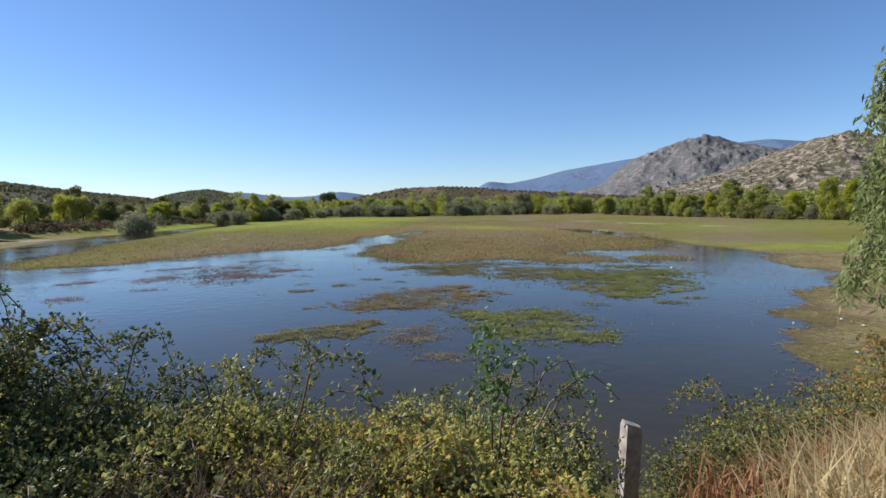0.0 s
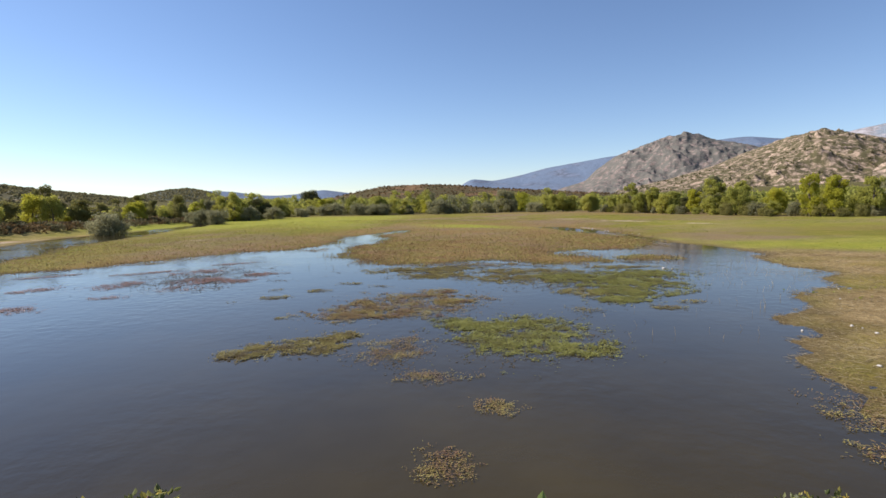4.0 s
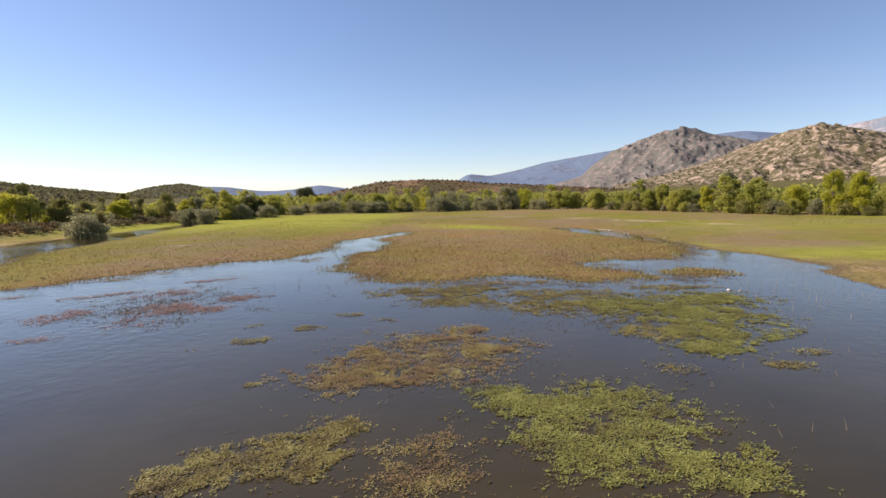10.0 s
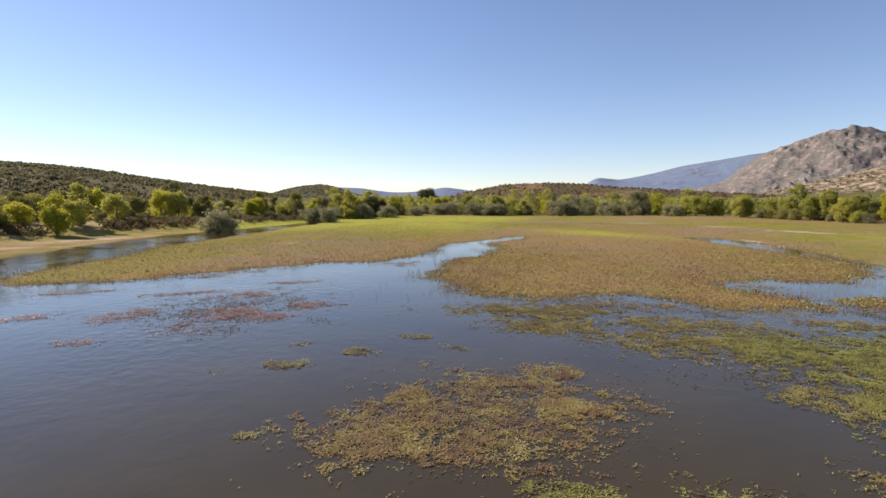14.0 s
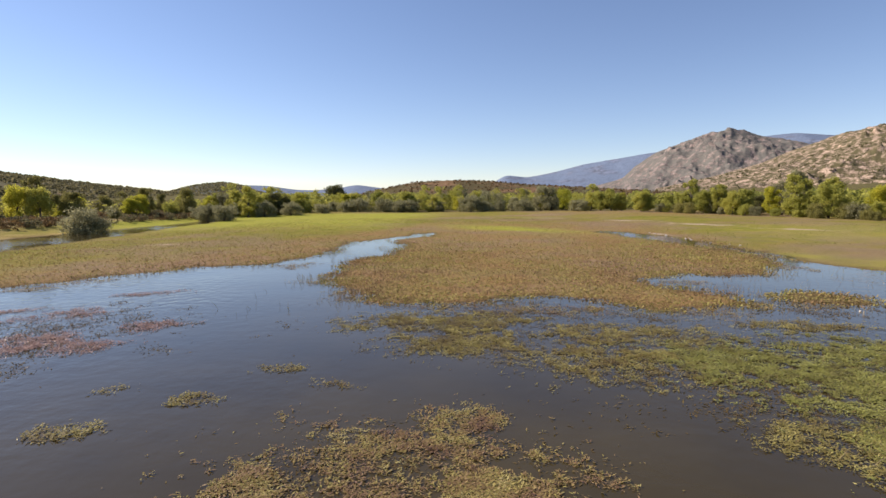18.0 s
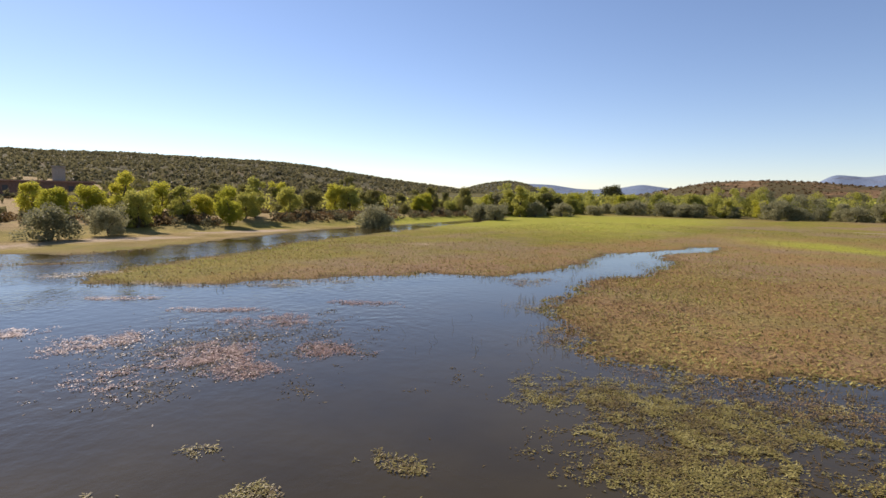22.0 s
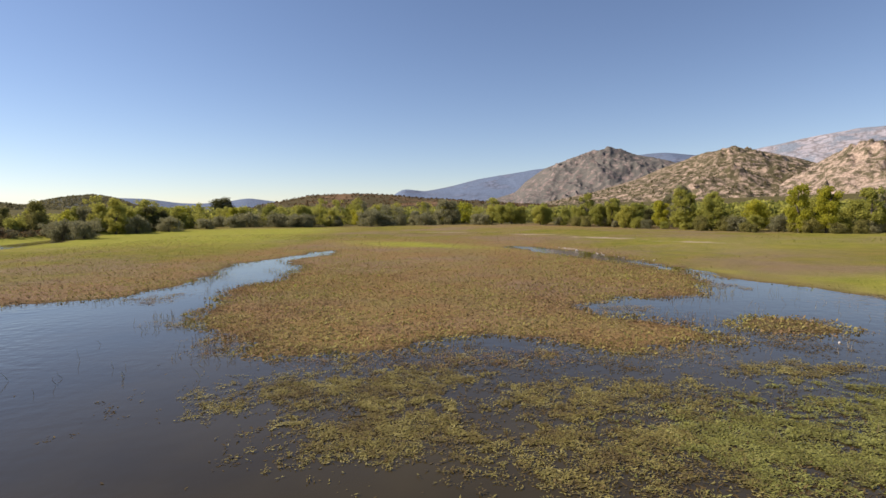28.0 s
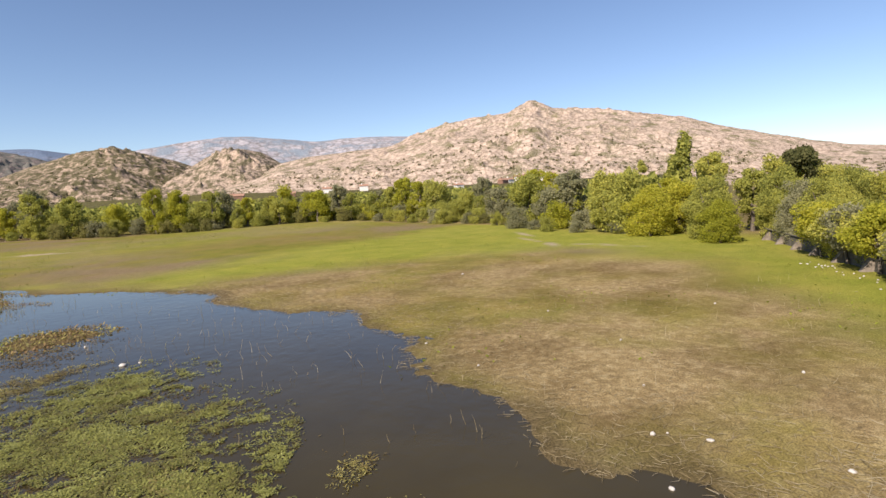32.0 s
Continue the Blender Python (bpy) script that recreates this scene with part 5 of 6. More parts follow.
def house(x, y, turn, w, d, h, label, wall, roof_mat=None, sink=0.6):
    ob = tagged(new("house"), label, "house", "far houses")
    w, d, h = w * 0.62, d * 0.62, h * 0.62
    ob.location, ob.rotation_euler = (x, y, ground_at(x, y)), (0, 0, radians(turn))
    part("wall", boxed(-w / 2, w / 2, -d / 2, d / 2, -sink, h, bevel=0.05), wall, ob)
    bm = bmesh.new()
    e, r = 0.4, h + d * 0.28
    vs = [bm.verts.new(v) for v in ((-w / 2 - e, -d / 2 - e, h), (w / 2 + e, -d / 2 - e, h), (w / 2 + e, d / 2 + e, h), (-w / 2 - e, d / 2 + e, h), (-w / 2 - e, 0, r), (w / 2 + e, 0, r))]
    for f in ((0, 1, 5, 4), (2, 3, 4, 5), (0, 4, 3), (1, 2, 5), (3, 2, 1, 0)):
        bm.faces.new([vs[i] for i in f])
    roof = part("roof", bm, roof_mat or M_ROOF, ob, "orange clay roof")
    part("chimney", boxed(w * 0.2, w * 0.2 + 0.7, -0.3, 0.4, h + 0.3, r + 0.8), wall, roof)
    for i in range(max(2, int(w / 3))):
        cx = -w / 2 + w * (i + 0.5) / max(2, int(w / 3))
        for z0 in ([0.6] if h < 3 else [0.6, 2.2]):
            win = part("window", boxed(cx - 0.5, cx + 0.5, -d / 2 - 0.04, -d / 2 + 0.1, z0, z0 + 1.0), M_DARK, ob)
            part("sill", boxed(cx - 0.6, cx + 0.6, -d / 2 - 0.12, -d / 2 - 0.045, z0 - 0.12, z0), wall, win)
    return ob


for x, y, turn, w, d, h, lab, wall in (
        (360, 144, 60, 13, 9, 6.2, "white house with a clay roof below the dome", M_PLASTER), (346, 146, 50, 10, 8, 5.5, "orange-roofed white house below the dome", M_PLASTER),
        (338, 150, 66, 9, 7, 3.4, "low white house below the dome", M_PLASTER), (369, 133, 60, 16, 9, 6.4, "long white house below the dome", M_PLASTER),
        (327, 150, 70, 9, 7, 3.4, "low house with a clay roof in scrub", M_BRICK), (289, 163, 50, 8, 6, 3.2, "small white hut in scrub", M_PLASTER),
        (260, 315, 40, 14, 9, 5.6, "house with a wide orange clay roof", M_BRICK), (292, 298, 40, 12, 8, 3.6, "low house with an orange clay roof", M_BRICK),
        (325, 291, 40, 12, 8, 5.0, "white house among trees", M_PLASTER), (349, 275, 40, 10, 8, 6.0, "white house among trees", M_PLASTER)):
    house(x, y, turn + 90, w, d, h, lab, wall)

# the old works on the western slope: a brick wall with sheds and a pale tower
works = tagged(new("works_building"), "low brown brick building with a pale square tower", "building")
works.location, works.rotation_euler = (-179, 81, ground_at(-179, 81)), (0, 0, radians(72))
part("wall", boxed(-13, 13, -3, 3, -1, 3.4, bevel=0.08), M_BRICK, works)
part("roof", boxed(-13.4, 13.4, -3.4, 3.4, 3.404, 3.8, bevel=0.05), M_ROOF, works)
tower = part("tower", boxed(3.4, 6.4, -1.5, 1.5, 3.804, 7.6, bevel=0.1), M_CONCRETE, works, "pale plastered square tower")
part("cap", boxed(3.2, 6.6, -1.7, 1.7, 7.604, 7.9), M_CONCRETE, tower)
for i in range(6):
    part("window", boxed(-11 + i * 3.6, -9.8 + i * 3.6, -3.06, -2.9, 1.0, 2.4), M_DARK, works)

# ---- the dam wall in the east, with sloping buttresses ----
wall = tagged(new("dam_wall"), "stone retaining wall coloured dark for tree shade, with sloping buttresses", "wall", kind="structure")
wall.location, wall.rotation_euler = (30, 13.2, 0), (0, 0, math.atan2(6.3, 29))
LEN = math.hypot(29, 6.3)
# pale brown stone, darkened here for the trees' shade
M_BUTTRESS = plain("shaded_buttress", [(0.3, (0.13, 0.105, 0.08)), (0.7, (0.26, 0.215, 0.165))], 3, 0.9, 0.02)
for i in range(9):
    a, b = i * LEN / 9, (i + 1) * LEN / 9 - 0.05
    part("panel", boxed(a, b, -0.9, 0, -0.6, 1.1 + 0.05 * math.sin(i * 2.1), bevel=0.03), M_WALL, wall)
for i in range(8):
    c = (i + 0.6) * LEN / 8
    bm = bmesh.new()
    lo = [bm.verts.new((c + sx * 0.17, yy, zz)) for sx in (-1, 1) for yy, zz in ((0.004, -0.5), (0.95, -0.5), (0.82, 0.1), (0.22, 0.92), (0.004, 1.0))]
    bm.faces.new(lo[:5][::-1])
    bm.faces.new(lo[5:])
    for q in range(5):
        bm.faces.new((lo[q], lo[(q + 1) % 5], lo[5 + (q + 1) % 5], lo[5 + q]))
    part("buttress", bm, M_BUTTRESS, wall, "brown sloping stone buttress")
# coping gets the same shade-dark colour instead of a sunlit top
part("coping", boxed(-0.2, LEN + 0.2, -1.05, 0.1, 1.18, 1.28, bevel=0.03), M_WALL, wall)

# trees along the wall and the wood behind it
for i, (x, y, k, tone, s) in enumerate((
        (31.6, 11.2, "bush", "yellow", 0.62), (33.8, 11.3, "broad", "green", 0.4), (36.2, 11.6, "bush", "green", 0.85), (38.3, 12.2, "broad", "yellow", 0.46), (40.4, 12.2, "bush", "grey", 0.9), (42.4, 12.8, "broad", "yellow", 0.52), (44.7, 14.5, "broad", "green", 0.6), (46.8, 15.0, "bush", "green", 1.2),
        (48.9, 15.5, "broad", "green", 0.7), (51.8, 16.3, "broad", "green", 0.78), (54.6, 16.8, "tall", "grey", 0.7), (57.4, 17.4, "broad", "green", 0.85), (60.3, 18.1, "broad", "green", 0.9),
        (36.6, 9.7, "broad", "yellow", 0.5), (40.9, 11.0, "broad", "yellow", 0.62), (45.1, 11.7, "broad", "yellow", 0.72), (49.3, 12.6, "broad", "green", 0.8), (53.6, 13.6, "tall", "green", 0.75), (58.5, 14.2, "tall", "green", 0.85), (64.2, 16.0, "broad", "green", 1.0), (67.4, 20.2, "tall", "green", 0.95),
        (63.7, 24.6, "broad", "green", 0.95), (66.7, 27.2, "broad", "yellow", 1.0), (59.5, 24.5, "broad", "green", 0.85), (62.9, 29.9, "broad", "yellow", 1.05), (55.6, 23.1, "broad", "yellow", 0.75), (65.9, 32.5, "broad", "green", 1.0), (72.5, 29.0, "tall", "yellow", 1.1), (76.2, 24.6, "tall", "green", 1.15), (79.7, 32.0, "broad", "green", 1.2),
        (74.6, 36.8, "broad", "green", 1.1), (83.0, 37.8, "tall", "green", 1.1), (79.5, 43.9, "broad", "green", 1.0), (85.9, 25.2, "tall", "green", 1.15), (73.8, 15.1, "tall", "green", 1.0), (80.9, 16.5, "broad", "green", 1.1), (42.5, 6.9, "broad", "yellow", 0.45), (48.1, 7.8, "broad", "green", 0.5), (55.2, 9.2, "broad", "green", 0.6), (63.5, 9.5, "tall", "green", 0.6))):
    lab = {"green": "green leafy tree crowding the dam wall", "yellow": "tree turning bright yellow above the wall", "dark": "dark green tree shading the dam wall", "grey": "grey-green willow at the meadow's corner"}[tone]
    k = {"broad": "thick", "tall": "thick", "bush": "thicket"}[k] if x < 66 and y < 32 else k
    tree(k, tone, x, y, s * (0.72 if x < 52 else 0.8), lab, "bush" if k in ("bush", "thicket") else "tree", "trees by the dam wall")
TREES["overhang"] = [tree_meshes(200 + i, 4.2, 2.3, 7000, 0.17, 0.34, 28) for i in range(2)]
for i, f in enumerate((0.03, 0.09, 0.16, 0.22, 0.29, 0.35, 0.42, 0.48, 0.55)):
    tree("overhang", ("yellow", "green", "grey", "green")[i % 4], 30 + 29 * f, 13.2 + 6.3 * f + (0.1, -0.3)[i % 2], 0.62 + 0.35 * f + 0.08 * (i % 3), "leafy tree leaning out over the dam wall", "tree", "trees on the dam wall", name="wall_tree")
wr = random.Random(12)
for i in range(14):
    f = (i + wr.uniform(0.1, 0.9)) / 14
    over = wr.uniform(-1.5, -0.8)
    tree(wr.choice(("thicket", "thicket", "thick")), wr.choice(("green", "green", "grey", "yellow")), 30 + 29 * f - 0.21 * over, 13.2 + 6.3 * f + 0.97 * over, wr.uniform(0.2, 0.3) + 0.4 * f, "leafy shrub spilling over the dam wall", "bush", "shrubs on the dam wall", name="wall_shrub")
for x, y, s, kind in ((86, 33.7, 1.05, "poplar"), (88, 36, 0.85, "poplar"), (81.4, 28, 1.3, "slim"), (84, 29.5, 1.1, "slim")):
    tree(kind, "green", x, y, s, "tall slim green poplar above the wood", "tree")
TREES["pine"] = [tree_meshes(190, 8.0, 2.7, 3000, 0.34, 0.55, 14)]
for x, y, s in ((62.5, 16.5, 0.72), (66, 16.4, 0.62)):
    tree("pine", "dark", x, y, s, "dark umbrella pine above the wood", "tree")

# ---- the dam's far end in the west: deck, rail and piers ----
deck = tagged(new("dam_bridge"), "concrete dam walkway with a white railing", "bridge")
deck.location, deck.rotation_euler = (-39, 6.9, 0), (0, 0, radians(142))
part("deck", boxed(-14, 9, -1.6, 1.6, 2.5, 2.9, bevel=0.04), M_CONCRETE, deck)
# piers and back wall: shade below the deck is painted with M_WALL's dark tone
for i in range(4):
    part("pier", boxed(-11.5 + i * 6.3 - 0.5, -11.5 + i * 6.3 + 0.5, -1.3, 1.3, -0.8, 2.496, bevel=0.05), M_WALL, deck)
part("back_wall", boxed(-14, 9, 1.0, 1.5, -0.8, 2.496, bevel=0.05), M_WALL, deck, "concrete wall coloured dark for the deck's shade")
bm = bmesh.new()
prism = [bm.verts.new((x, y, z)) for y in (-1.3, -0.7) for x, z in ((9.004, -0.8), (15.5, -0.8), (15.5, 0.15), (12.5, 0.9), (9.004, 2.5))]
bm.faces.new(prism[:5])
bm.faces.new(prism[5:][::-1])
for q in range(5):
    bm.faces.new((prism[q], prism[5 + q], prism[5 + (q + 1) % 5], prism[(q + 1) % 5]))
bmesh.ops.recalc_face_normals(bm, faces=bm.faces)
part("wing_wall", bm, M_WALL, deck, "dark sloping wing wall")
rail = part("railing", boxed(-14, 9, -1.54, -1.46, 3.7, 3.77), M_WHITE, deck, "white metal railing")
part("rail_bar", boxed(-14, 9, -1.53, -1.47, 3.3, 3.35), M_WHITE, rail)
for i in range(12):
    part("post", boxed(-14 + i * 2.08 - 0.04, -14 + i * 2.08 + 0.04, -1.55, -1.45, 2.904, 3.696), M_WHITE, rail)

# old mooring posts
for x, y, h in ((-58.2, 23.6, 1.2), (-58.5, 23.9, 1.25), (-60.0, 25.0, 1.4), (-60.3, 25.3, 1.3)):
    g = np.random.default_rng(int(h * 100))
    c, f = tube([(0, 0, -0.8), (0.02, 0, 0.2), (0.05, 0.03, h * 0.6), (0.03, 0.06, h)], [0.18, 0.17, 0.16, 0.14], 10)
    me = quad_mesh("mooring_post", c, f)
    bm = bmesh.new()
    bm.from_mesh(me)
    bmesh.ops.holes_fill(bm, edges=bm.edges)
    bm.to_mesh(me)
    bm.free()
    me.materials.append(M_TIMBER)
    ob = tagged(new("mooring_post", me), "dark weathered timber post standing in shallows", "post", "posts in the shallows")
    ob.location = (x, y, 0)


# ---- the near bank: brambles, willow, post, dry grass ----
def arch(g, base, out, rise, n=7):
    """A bramble cane: up, over and down."""
    pts = []
    for i in range(n):
        f = i / (n - 1)
        pts.append(np.array(base) + np.array(out) * f + np.array([0, 0, rise * math.sin(f * 2.2) - 0.12 * rise * f]) + g.normal(size=3) * 0.02)
    return pts


def leaflets(g, points, ways, size):
    """Three toothless leaflets on a short stalk at each point."""
    P, D = np.repeat(points, 3, 0), np.repeat(ways, 3, 0)
    D = D + g.normal(size=D.shape) * 0.75
    D[:, 2] += 0.15
    D /= np.linalg.norm(D, axis=1, keepdims=True)
    s = size * g.uniform(0.6, 1.7, len(P))
    e = np.cross(D, np.array([0, 0, 1.0]) + g.normal(size=D.shape) * 0.55)
    e /= np.linalg.norm(e, axis=1, keepdims=True) + 1e-9
    nrm = np.cross(D, e)
    r = lambda f, w, k: P + D * (s * f)[:, None] + e * (s * w)[:, None] + nrm * (s * k)[:, None]
    co = np.stack([r(0.1, 0, 0), r(0.45, 0.30, 0.10), r(0.75, 0.24, 0.06), r(1.1, 0, -0.08), r(0.75, -0.24, 0.06), r(0.45, -0.30, 0.10)], 1).reshape(-1, 3)
    k = np.arange(len(P)) * 6
    f = np.concatenate([np.stack([k, k + 1, k + 2, k + 3], 1), np.stack([k, k + 3, k + 4, k + 5], 1)])
    return co, f


M_CANE = plain("bramble_cane", [(0.3, (0.09, 0.045, 0.03)), (0.7, (0.2, 0.12, 0.08))], 12, 0.7)
M_BRAMBLE = leaf_material("bramble_leaf", [(0, (0.035, 0.045, 0.018)), (0.3, (0.10, 0.12, 0.042)), (0.55, (0.20, 0.21, 0.075)), (0.75, (0.42, 0.34, 0.07)), (0.9, (0.48, 0.22, 0.06)), (1, (0.28, 0.1, 0.045))], 0.4, 0.4, 0.12)
M_BRAMBLE_DRY = leaf_material("bramble_leaf_turning", [(0, (0.08, 0.065, 0.028)), (0.35, (0.24, 0.22, 0.06)), (0.7, (0.6, 0.507, 0.102)), (0.88, (0.6, 0.319, 0.087)), (1, (0.6, 0.189, 0.0725))], 0.4, 0.4, 0.12)
M_BRAMBLE_MIX = leaf_material("bramble_leaf_mixed", [(0, (0.05, 0.055, 0.022)), (0.25, (0.17, 0.17, 0.055)), (0.45, (0.36, 0.34, 0.10)), (0.7, (0.6, 0.5, 0.11)), (0.94, (0.5, 0.3, 0.08)), (1, (0.45, 0.14, 0.06))], 0.35, 0.4, 0.2)
M_DRYGRASS = leaf_material("dry_grass", [(0, (0.374, 0.253, 0.099)), (0.5, (0.605, 0.451, 0.209)), (1, (0.75, 0.638, 0.374))], 0.6, 0.45)
M_STALK = leaf_material("withered_stalk", [(0, (0.07, 0.045, 0.028)), (0.5, (0.16, 0.105, 0.06)), (1, (0.34, 0.26, 0.15))], 0.6, 0.2)
M_DOCK = leaf_material("rusty_dock", [(0, (0.14, 0.05, 0.025)), (0.5, (0.26, 0.11, 0.05)), (1, (0.36, 0.2, 0.09))], 0.6, 0.15)


def bramble(x, y, w, d, h, canes, leaves, seed, label, leaf=None, size=0.025, tall=0):
    g = np.random.default_rng(seed)
    ob = tagged(new("bramble_bush"), label, "bush", "brambles on the bank")
    z0 = ground_at(x, y)
    ob.location = (x, y, z0)
    tubes, pts, ways = [], [], []
    for i in range(canes):
        bx, by = g.uniform(-w, w), g.uniform(-d, d)
        hh = h * g.uniform(0.45, 1.0) * (1 - 0.35 * (bx / w) ** 2)
        a = g.uniform(0, 6.283)
        reach = g.uniform(0.25, 0.65)
        if i < tall:
            hh, reach = h * g.uniform(1.02, 1.25), g.uniform(0.5, 1.0)
        bz = ground_at(x + bx, y + by) - z0 - 0.05
        c = arch(g, (bx, by, bz), (math.cos(a) * reach, math.sin(a) * reach, 0), hh)
        tubes.append(tube(c, [0.009, 0.008, 0.007, 0.006, 0.005, 0.004, 0.002], 4))
        n = leaves // canes
        f = g.uniform(0.2, 1.0, n) * (len(c) - 1)
        j = np.minimum(f.astype(int), len(c) - 2)
        C = np.array(c)
        p = C[j] + (C[j + 1] - C[j]) * (f - j)[:, None]
        o = g.normal(size=(n, 3)) * np.array([1, 1, 0.6])
        pts.append(p + o * (0.035 if i < tall else 0.10))
        ways.append(o / (np.linalg.norm(o, axis=1, keepdims=True) + 1e-9))
    tc, tf = merged(tubes)
    me = quad_mesh("cane", tc, tf)
    me.materials.append(M_CANE)
    new("cane", me).parent = ob
    lc, lf = leaflets(g, np.concatenate(pts), np.concatenate(ways), size)
    me = quad_mesh("foliage", lc, lf, True)
    me.materials.append(leaf or M_BRAMBLE)
    new("foliage", me).parent = ob
    return ob


bramble(-3.0, 3.3, 0.8, 0.6, 1.3, 72, 10000, 201, "tall dark bramble with arching canes on the bank", tall=7)
bramble(-2.5, 2.9, 0.7, 0.5, 0.85, 60, 9000, 202, "dense bramble with dark green leaves on the bank")
bramble(-1.8, 3.7, 0.7, 0.6, 0.95, 72, 8000, 203, "dense green bramble on the lake bank", tall=4)
bramble(-0.8, 4.0, 0.7, 0.5, 0.75, 60, 6500, 204, "bramble with yellow autumn leaves on the bank", M_BRAMBLE_DRY, tall=2)
bramble(-0.15, 4.4, 0.45, 0.5, 0.95, 60, 6500, 205, "green bramble with a tall leafy shoot", tall=6)
bramble(-0.5, 3.6, 0.6, 0.4, 0.38, 48, 5000, 206, "low bramble with yellow autumn leaves", M_BRAMBLE_DRY)
bramble(2.7, 5.4, 0.55, 0.6, 1.0, 60, 8000, 207, "green bramble behind the concrete post", tall=3)
bramble(3.4, 5.1, 0.8, 0.7, 1.05, 60, 9000, 208, "green bramble mixed with dry grass", tall=3)
bramble(-3.9, 3.9, 0.8, 0.7, 1.15, 60, 9000, 209, "tall dark bramble at the bank's edge", tall=5)
bramble(-2.2, 3.1, 0.5, 0.4, 0.72, 50, 4200, 211, "dense bramble with dark green leaves on the bank", tall=3)
bramble(-0.05, 3.9, 0.4, 0.4, 0.72, 40, 3400, 212, "bramble with orange autumn leaves beside the post", M_BRAMBLE_DRY, tall=3)
bramble(-1.2, 3.3, 0.7, 0.4, 0.5, 50, 4200, 213, "dense green bramble on the lake bank", tall=3)
bramble(-1.6, 2.7, 0.9, 0.35, 0.6, 90, 1600, 210, "low tangle of withered brown bramble canes")
bramble(-2.9, 2.5, 0.6, 0.5, 1.2, 70, 9000, 214, "tall dark bramble with arching canes on the bank", tall=5)
bramble(-0.25, 3.3, 0.45, 0.4, 0.5, 50, 5000, 215, "bramble with yellow autumn leaves on the bank", M_BRAMBLE_DRY, tall=2)
bramble(-0.5, 2.9, 0.7, 0.35, 0.45, 50, 4500, 216, "low tangled bramble with yellow leaves", M_BRAMBLE_DRY, tall=1)
bramble(0.05, 4.0, 0.25, 0.4, 0.85, 44, 5500, 217, "bramble with orange autumn leaves beside the post", M_BRAMBLE_MIX, tall=3)
bramble(-1.9, 3.2, 0.6, 0.4, 0.85, 66, 9000, 219, "dense green and yellow bramble on the bank", M_BRAMBLE_MIX, tall=3)
bramble(-1.1, 3.1, 0.6, 0.35, 0.62, 66, 9000, 220, "dense green and yellow bramble on the bank", M_BRAMBLE_DRY, tall=2)
bramble(-0.4, 3.2, 0.5, 0.35, 0.58, 60, 8500, 221, "low bramble with green and yellow leaves", M_BRAMBLE_MIX, tall=2)
bramble(-0.2, 3.1, 0.35, 0.35, 0.62, 60, 8500, 222, "low bramble with green and yellow leaves", M_BRAMBLE_MIX, tall=2)
bramble(-3.3, 3.0, 0.7, 0.4, 1.15, 66, 8000, 223, "tall bramble with green and yellow leaves", M_BRAMBLE_MIX, tall=6)
bramble(2.2, 5.0, 0.5, 0.6, 0.85, 60, 7000, 218, "green bramble behind the concrete post", tall=3)


def grass(name, label, count, seed, box_, length, mat, keep=None):
    g = np.random.default_rng(seed)
    x, y = g.uniform(box_[0], box_[1], count), g.uniform(box_[2], box_[3], count)
    if keep is not None:
        m = keep(x, y) > g.random(count)
        x, y = x[m], y[m]
    z = ground_height(x, y) - 0.03
    n = len(x)
    a, s = g.uniform(0, 6.283, n), length * g.uniform(0.4, 1.2, n)
    le = g.uniform(0.1, 0.7, n)
    d = np.stack([np.cos(a), np.sin(a), 0 * a], 1)
    e = np.stack([-np.sin(a), np.cos(a), 0 * a], 1)
    b = np.stack([x, y, z], 1)
    w = 0.006
    m1 = b + d * (s * le * 0.3)[:, None] + np.array([0, 0, 0.6]) * s[:, None]
    t = b + d * (s * le)[:, None] + np.array([0, 0, 0.95]) * (s * (1 - 0.3 * le))[:, None]
    co = np.stack([b - e * w, b + e * w, m1 + e * w * 0.8, m1 - e * w * 0.8, t], 1).reshape(-1, 3)
    k = np.arange(n) * 5
    f = np.concatenate([np.stack([k, k + 1, k + 2, k + 3], 1), np.stack([k + 3, k + 2, k + 4, k + 4], 1)])
    tri = [tuple(q) if q[2] != q[3] else tuple(q[:3]) for q in f.tolist()]
    me = bpy.data.meshes.new(name)
    me.from_pydata(co.tolist(), [], tri)
    me.materials.append(mat)
    return tagged(new(name, me), label, "grass", kind="stuff")


grass("dry_grass", "tall golden dry grass on the bank", 26000, 301, (1.2, 4.6, 2.4, 5.0), 0.62, M_DRYGRASS, lambda x, y: smooth(0.4, 0.75, x / y) ** 1.5)
grass("brown_grass", "withered brown stalks under the brambles", 9000, 302, (-4.6, 0.2, 1.7, 4.0), 0.55, M_STALK, lambda x, y: smooth(-0.05, -0.5, x / y))
grass("green_grass", "green grass blades under the brambles", 2600, 303, (-4.6, 4.6, 2.4, 6.0), 0.3, M_TURF, lambda x, y: 1 - smooth(0.14, 0.2, x / y) * smooth(0.42, 0.34, x / y))
grass("dock_stalks", "rusty brown dock stalks on the bank", 1800, 304, (1.3, 3.0, 3.4, 5.2), 0.55, M_DOCK, lambda x, y: smooth(0.32, 0.4, x / y))

# the leaning concrete fence post
post = tagged(new("fence_post"), "weathered concrete fence post on the bank", "post")
PX, PY = 0.99, 4.48
post.location, post.rotation_euler, post.scale = (PX, PY, -0.42), (0, radians(2), radians(12)), (0.98, 0.98, 1)
bm = bmesh.new()
sec = [(-0.07, -0.07), (0.065, -0.07), (0.07, 0.0), (0.04, 0.07), (-0.07, 0.07)]
rings = []
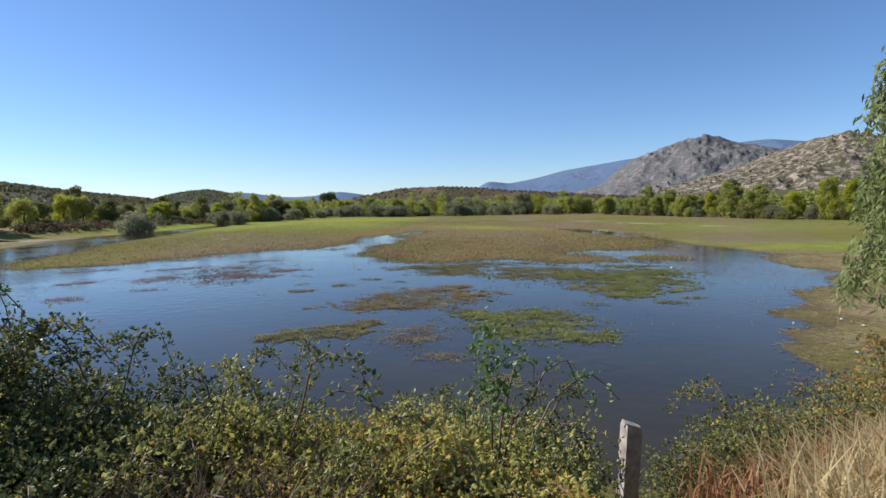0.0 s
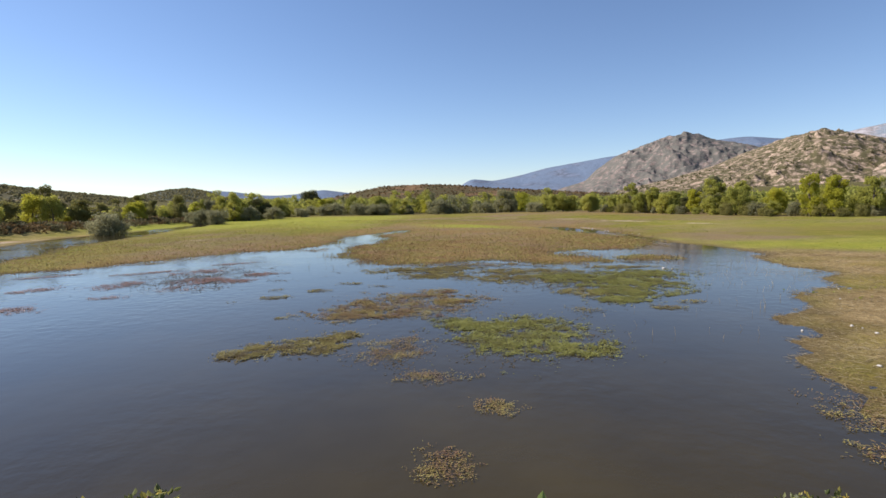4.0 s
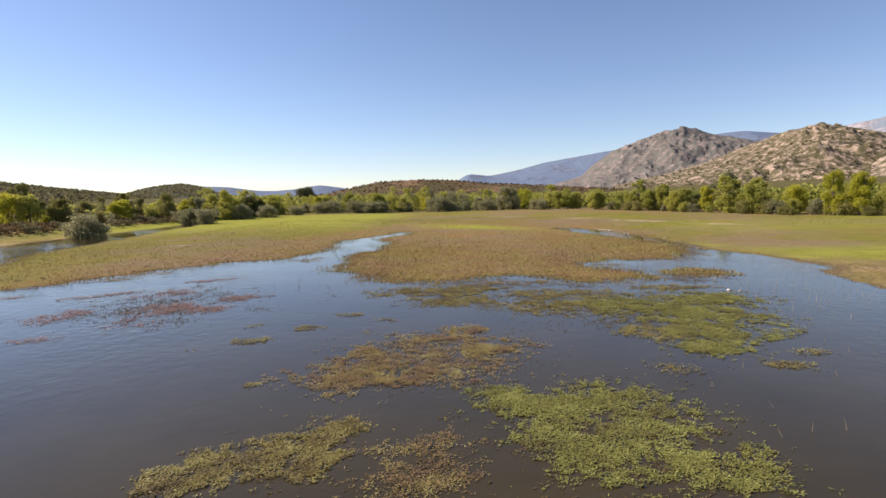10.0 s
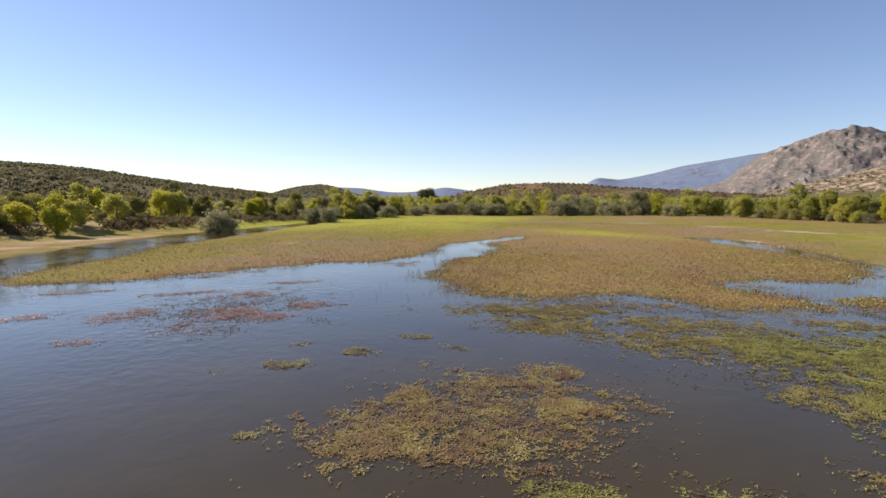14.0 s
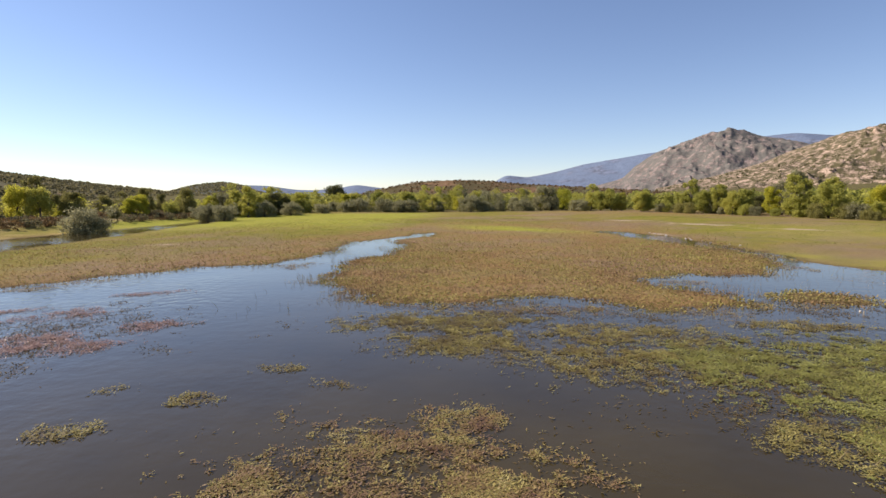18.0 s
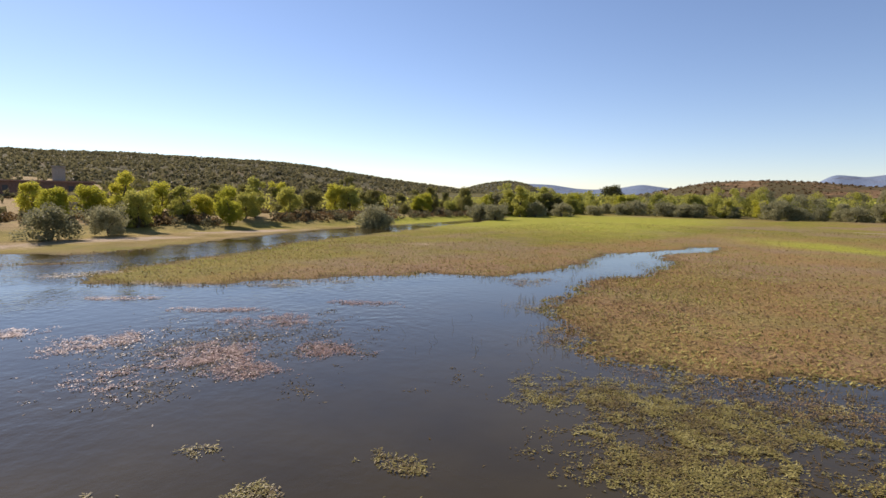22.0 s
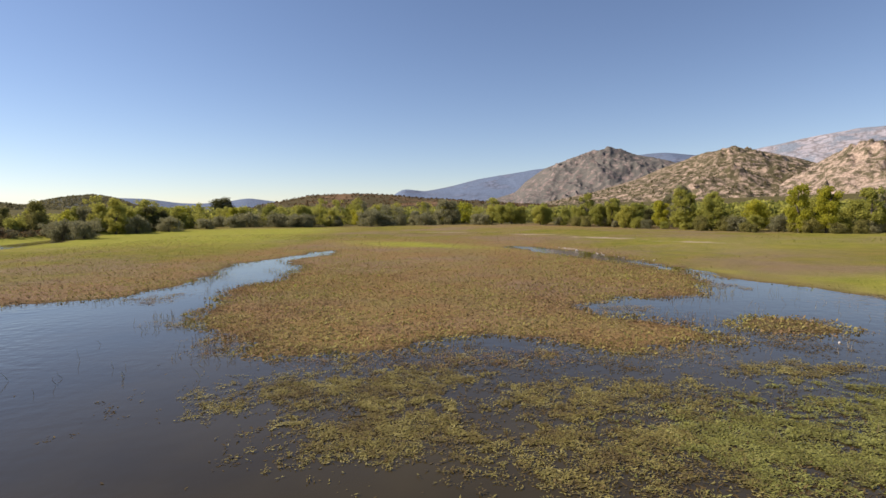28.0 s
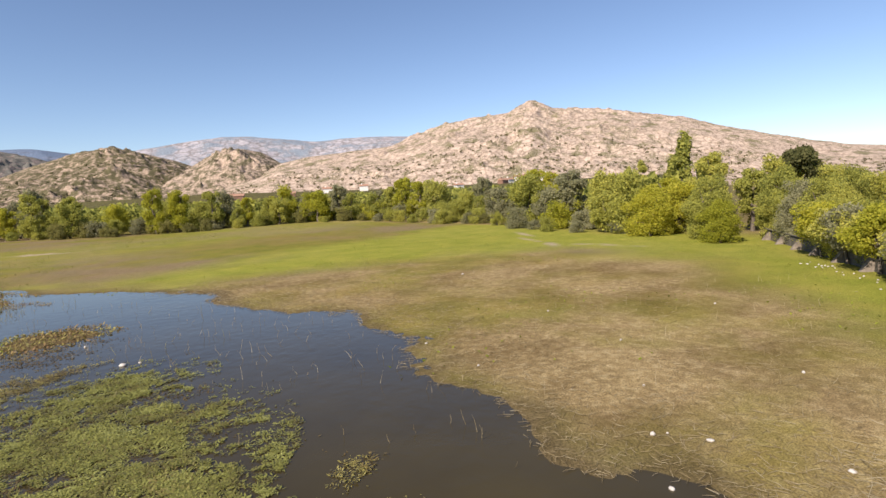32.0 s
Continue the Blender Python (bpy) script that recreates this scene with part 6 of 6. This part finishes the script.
for z, k, lx in ((0.8, 1.05, -0.05), (1.8, 1.0, -0.03), (2.6, 0.98, -0.015), (3.2, 0.95, 0.0), (3.68, 0.92, 0.005), (3.72, 0.8, 0.006)):
    rings.append([bm.verts.new((sx * k + lx, sy * k, z + (0.03 * (sx < 0) if z > 3.4 else 0))) for sx, sy in sec])
for a, b in zip(rings, rings[1:]):
    for i in range(5):
        bm.faces.new((a[i], a[(i + 1) % 5], b[(i + 1) % 5], b[i]))
bm.faces.new(rings[-1])
shaft = part("shaft", bm, M_POST, post)
bm = bmesh.new()
for z in (2.7, 3.05, 3.3):
    r = bmesh.ops.create_cone(bm, segments=8, radius1=0.012, radius2=0.012, depth=0.16, matrix=pose(0, -0.02, z, 0, 90, 0))
part("wire_tie", bm, M_TIMBER, post, "rusty wire tie")

# the second post, sunk in the brambles
post = tagged(new("fence_post"), "broken timber-brown fence post among brambles", "post")
post.location, post.rotation_euler = (-2.24, 4.03, -0.5), (0, 0, radians(30))
bm = bmesh.new()
rings = []
for z, k in ((1.0, 1.05), (2.4, 1.0), (3.4, 0.98), (3.88, 0.95), (3.92, 0.85)):
    rings.append([bm.verts.new((sx * k * 0.95, sy * k, z + (0.05 * (sx < 0) if z > 3.8 else 0))) for sx, sy in sec])
for a, b in zip(rings, rings[1:]):
    for i in range(5):
        bm.faces.new((a[i], a[(i + 1) % 5], b[(i + 1) % 5], b[i]))
bm.faces.new(rings[-1])
part("shaft", bm, M_POST, post)


# a leafy bramble shoot and long bare arching canes
def shoot(x, y, seed, label, arcs, clump):
    """Canes as (dx, dy, rise, leaves), with a leafy clump (count, height, spread)."""
    g = np.random.default_rng(seed)
    ob = tagged(new("bramble_shoot"), label, "bramble", "brambles on the bank")
    ob.location = (x, y, ground_at(x, y))
    tubes, pts, ways = [], [], []
    for dx, dy, rise, n in arcs:
        c = arch(g, (0, 0, -0.1), (dx, dy, 0), rise, 10)
        tubes.append(tube(c, list(np.linspace(0.008, 0.003, 10)), 5))
        C = np.array(c)
        f = g.uniform(2, 8.99, n)
        j = f.astype(int)
        pts.append(C[j] + (C[j + 1] - C[j]) * (f - j)[:, None] + g.normal(size=(n, 3)) * 0.02)
        ways.append(g.normal(size=(n, 3)))
    n, h, w = clump
    if n:
        p = np.array([arcs[0][0] * 0.35, arcs[0][1] * 0.35, h]) + g.normal(size=(n, 3)) * np.array([w, w, w * 2.0])
        pts.append(p)
        ways.append(g.normal(size=(n, 3)) + np.array([0, 0, 0.4]))
    tc, tf = merged(tubes)
    me = quad_mesh("cane", tc, tf)
    me.materials.append(M_CANE)
    new("cane", me).parent = ob
    lc, lf = leaflets(g, np.concatenate(pts), np.concatenate(ways), 0.025)
    me = quad_mesh("foliage", lc, lf, True)
    me.materials.append(M_BRAMBLE_GREEN)
    new("foliage", me).parent = ob


M_BRAMBLE_GREEN = leaf_material("fresh_bramble_leaf", [(0, (0.09, 0.13, 0.035)), (0.5, (0.17, 0.23, 0.06)), (0.9, (0.26, 0.31, 0.09)), (1, (0.4, 0.36, 0.1))], 0.4, 0.4, 0.3)
TOP = 4.3 - ground_at(0.0, 3.0)
shoot(0.0, 3.0, 401, "leafy green bramble shoot rising above the bank", [(0.12, 0.1, TOP, 40), (0.55, 0.2, TOP * 1.08, 30), (0.8, 0.5, TOP * 0.95, 20), (-0.25, 0.3, TOP * 0.8, 26), (0.3, 0.4, TOP * 1.1, 14)], (190, TOP * 0.9, 0.065))
shoot(-1.7, 3.4, 402, "long bare bramble cane arching over the water", [(1.15, 0.1, 4.05 - ground_at(-1.7, 3.4), 34), (0.7, 0.3, 3.9 - ground_at(-1.7, 3.4), 24)], (0, 0, 0))
shoot(-3.2, 3.1, 403, "thorny bramble canes waving above the bank", [(0.5, 0.0, 1.75, 40), (0.9, 0.2, 1.5, 40), (-0.3, 0.2, 1.9, 40), (0.2, 0.3, 1.7, 30)], (0, 0, 0))

# the young willow at the bank
g = np.random.default_rng(77)
willow = tagged(new("willow_tree"), "young green willow with drooping twigs on the bank", "tree")
WX, WY = 4.45, 5.75
willow.location = (WX, WY, 0.4)
tubes, pts = [], []
trunk = [np.array([0, 0, -0.2]), np.array([0.05, 0, 1.6]), np.array([-0.02, 0.05, 3.2]), np.array([-0.08, 0.0, 4.8]), np.array([-0.1, 0.05, 6.2])]
tubes.append(tube(trunk, [0.10, 0.085, 0.06, 0.035, 0.01], 8))
for i in range(120):
    f = g.uniform(2.3, 3.98)
    j = min(3, int(f))
    p = trunk[j] + (trunk[j + 1] - trunk[j]) * (f - j)
    a, r = g.uniform(0, 6.283), g.uniform(0.5, 1.0) * (1.15 - 0.22 * (f - 1.2))
    q = p + np.array([math.cos(a) * r, math.sin(a) * r, r * g.uniform(0.2, 0.8)])
    e = q + np.array([math.cos(a) * 0.12, math.sin(a) * 0.12, -g.uniform(0.2, 0.6)])
    tubes.append(tube([p, (p + q) / 2 + np.array([0, 0, 0.12]), q, e], [0.016, 0.01, 0.006, 0.002], 4))
    for s in np.linspace(0.15, 1, 26):
        b0 = p + (q - p) * s if s < 0.55 else q + (e - q) * ((s - 0.55) / 0.45)
        for _ in range(8):
            pts.append(b0 + g.normal(size=3) * 0.06)
tc, tf = merged(tubes)
me = quad_mesh("trunk", tc, tf)
me.materials.append(M_BARK)
new("trunk", me).parent = willow
P = np.array(pts)
d = g.normal(size=P.shape) * 0.5 + np.array([0, 0, -0.7])
d /= np.linalg.norm(d, axis=1, keepdims=True)
e = np.cross(d, g.normal(size=P.shape))
e /= np.linalg.norm(e, axis=1, keepdims=True)
s = g.uniform(0.07, 0.13, len(P))[:, None]
co = np.stack([P, P + d * s * 0.5 + e * 0.013, P + d * s, P + d * s * 0.5 - e * 0.013], 1).reshape(-1, 3)
me = quad_mesh("foliage", co, np.arange(len(P) * 4).reshape(-1, 4), True)
me.materials.append(leaf_material("willow_leaf", [(0, (0.14, 0.16, 0.05)), (0.5, (0.28, 0.30, 0.10)), (1, (0.44, 0.44, 0.18))], 0.4, 0.45))
new("foliage", me).parent = willow
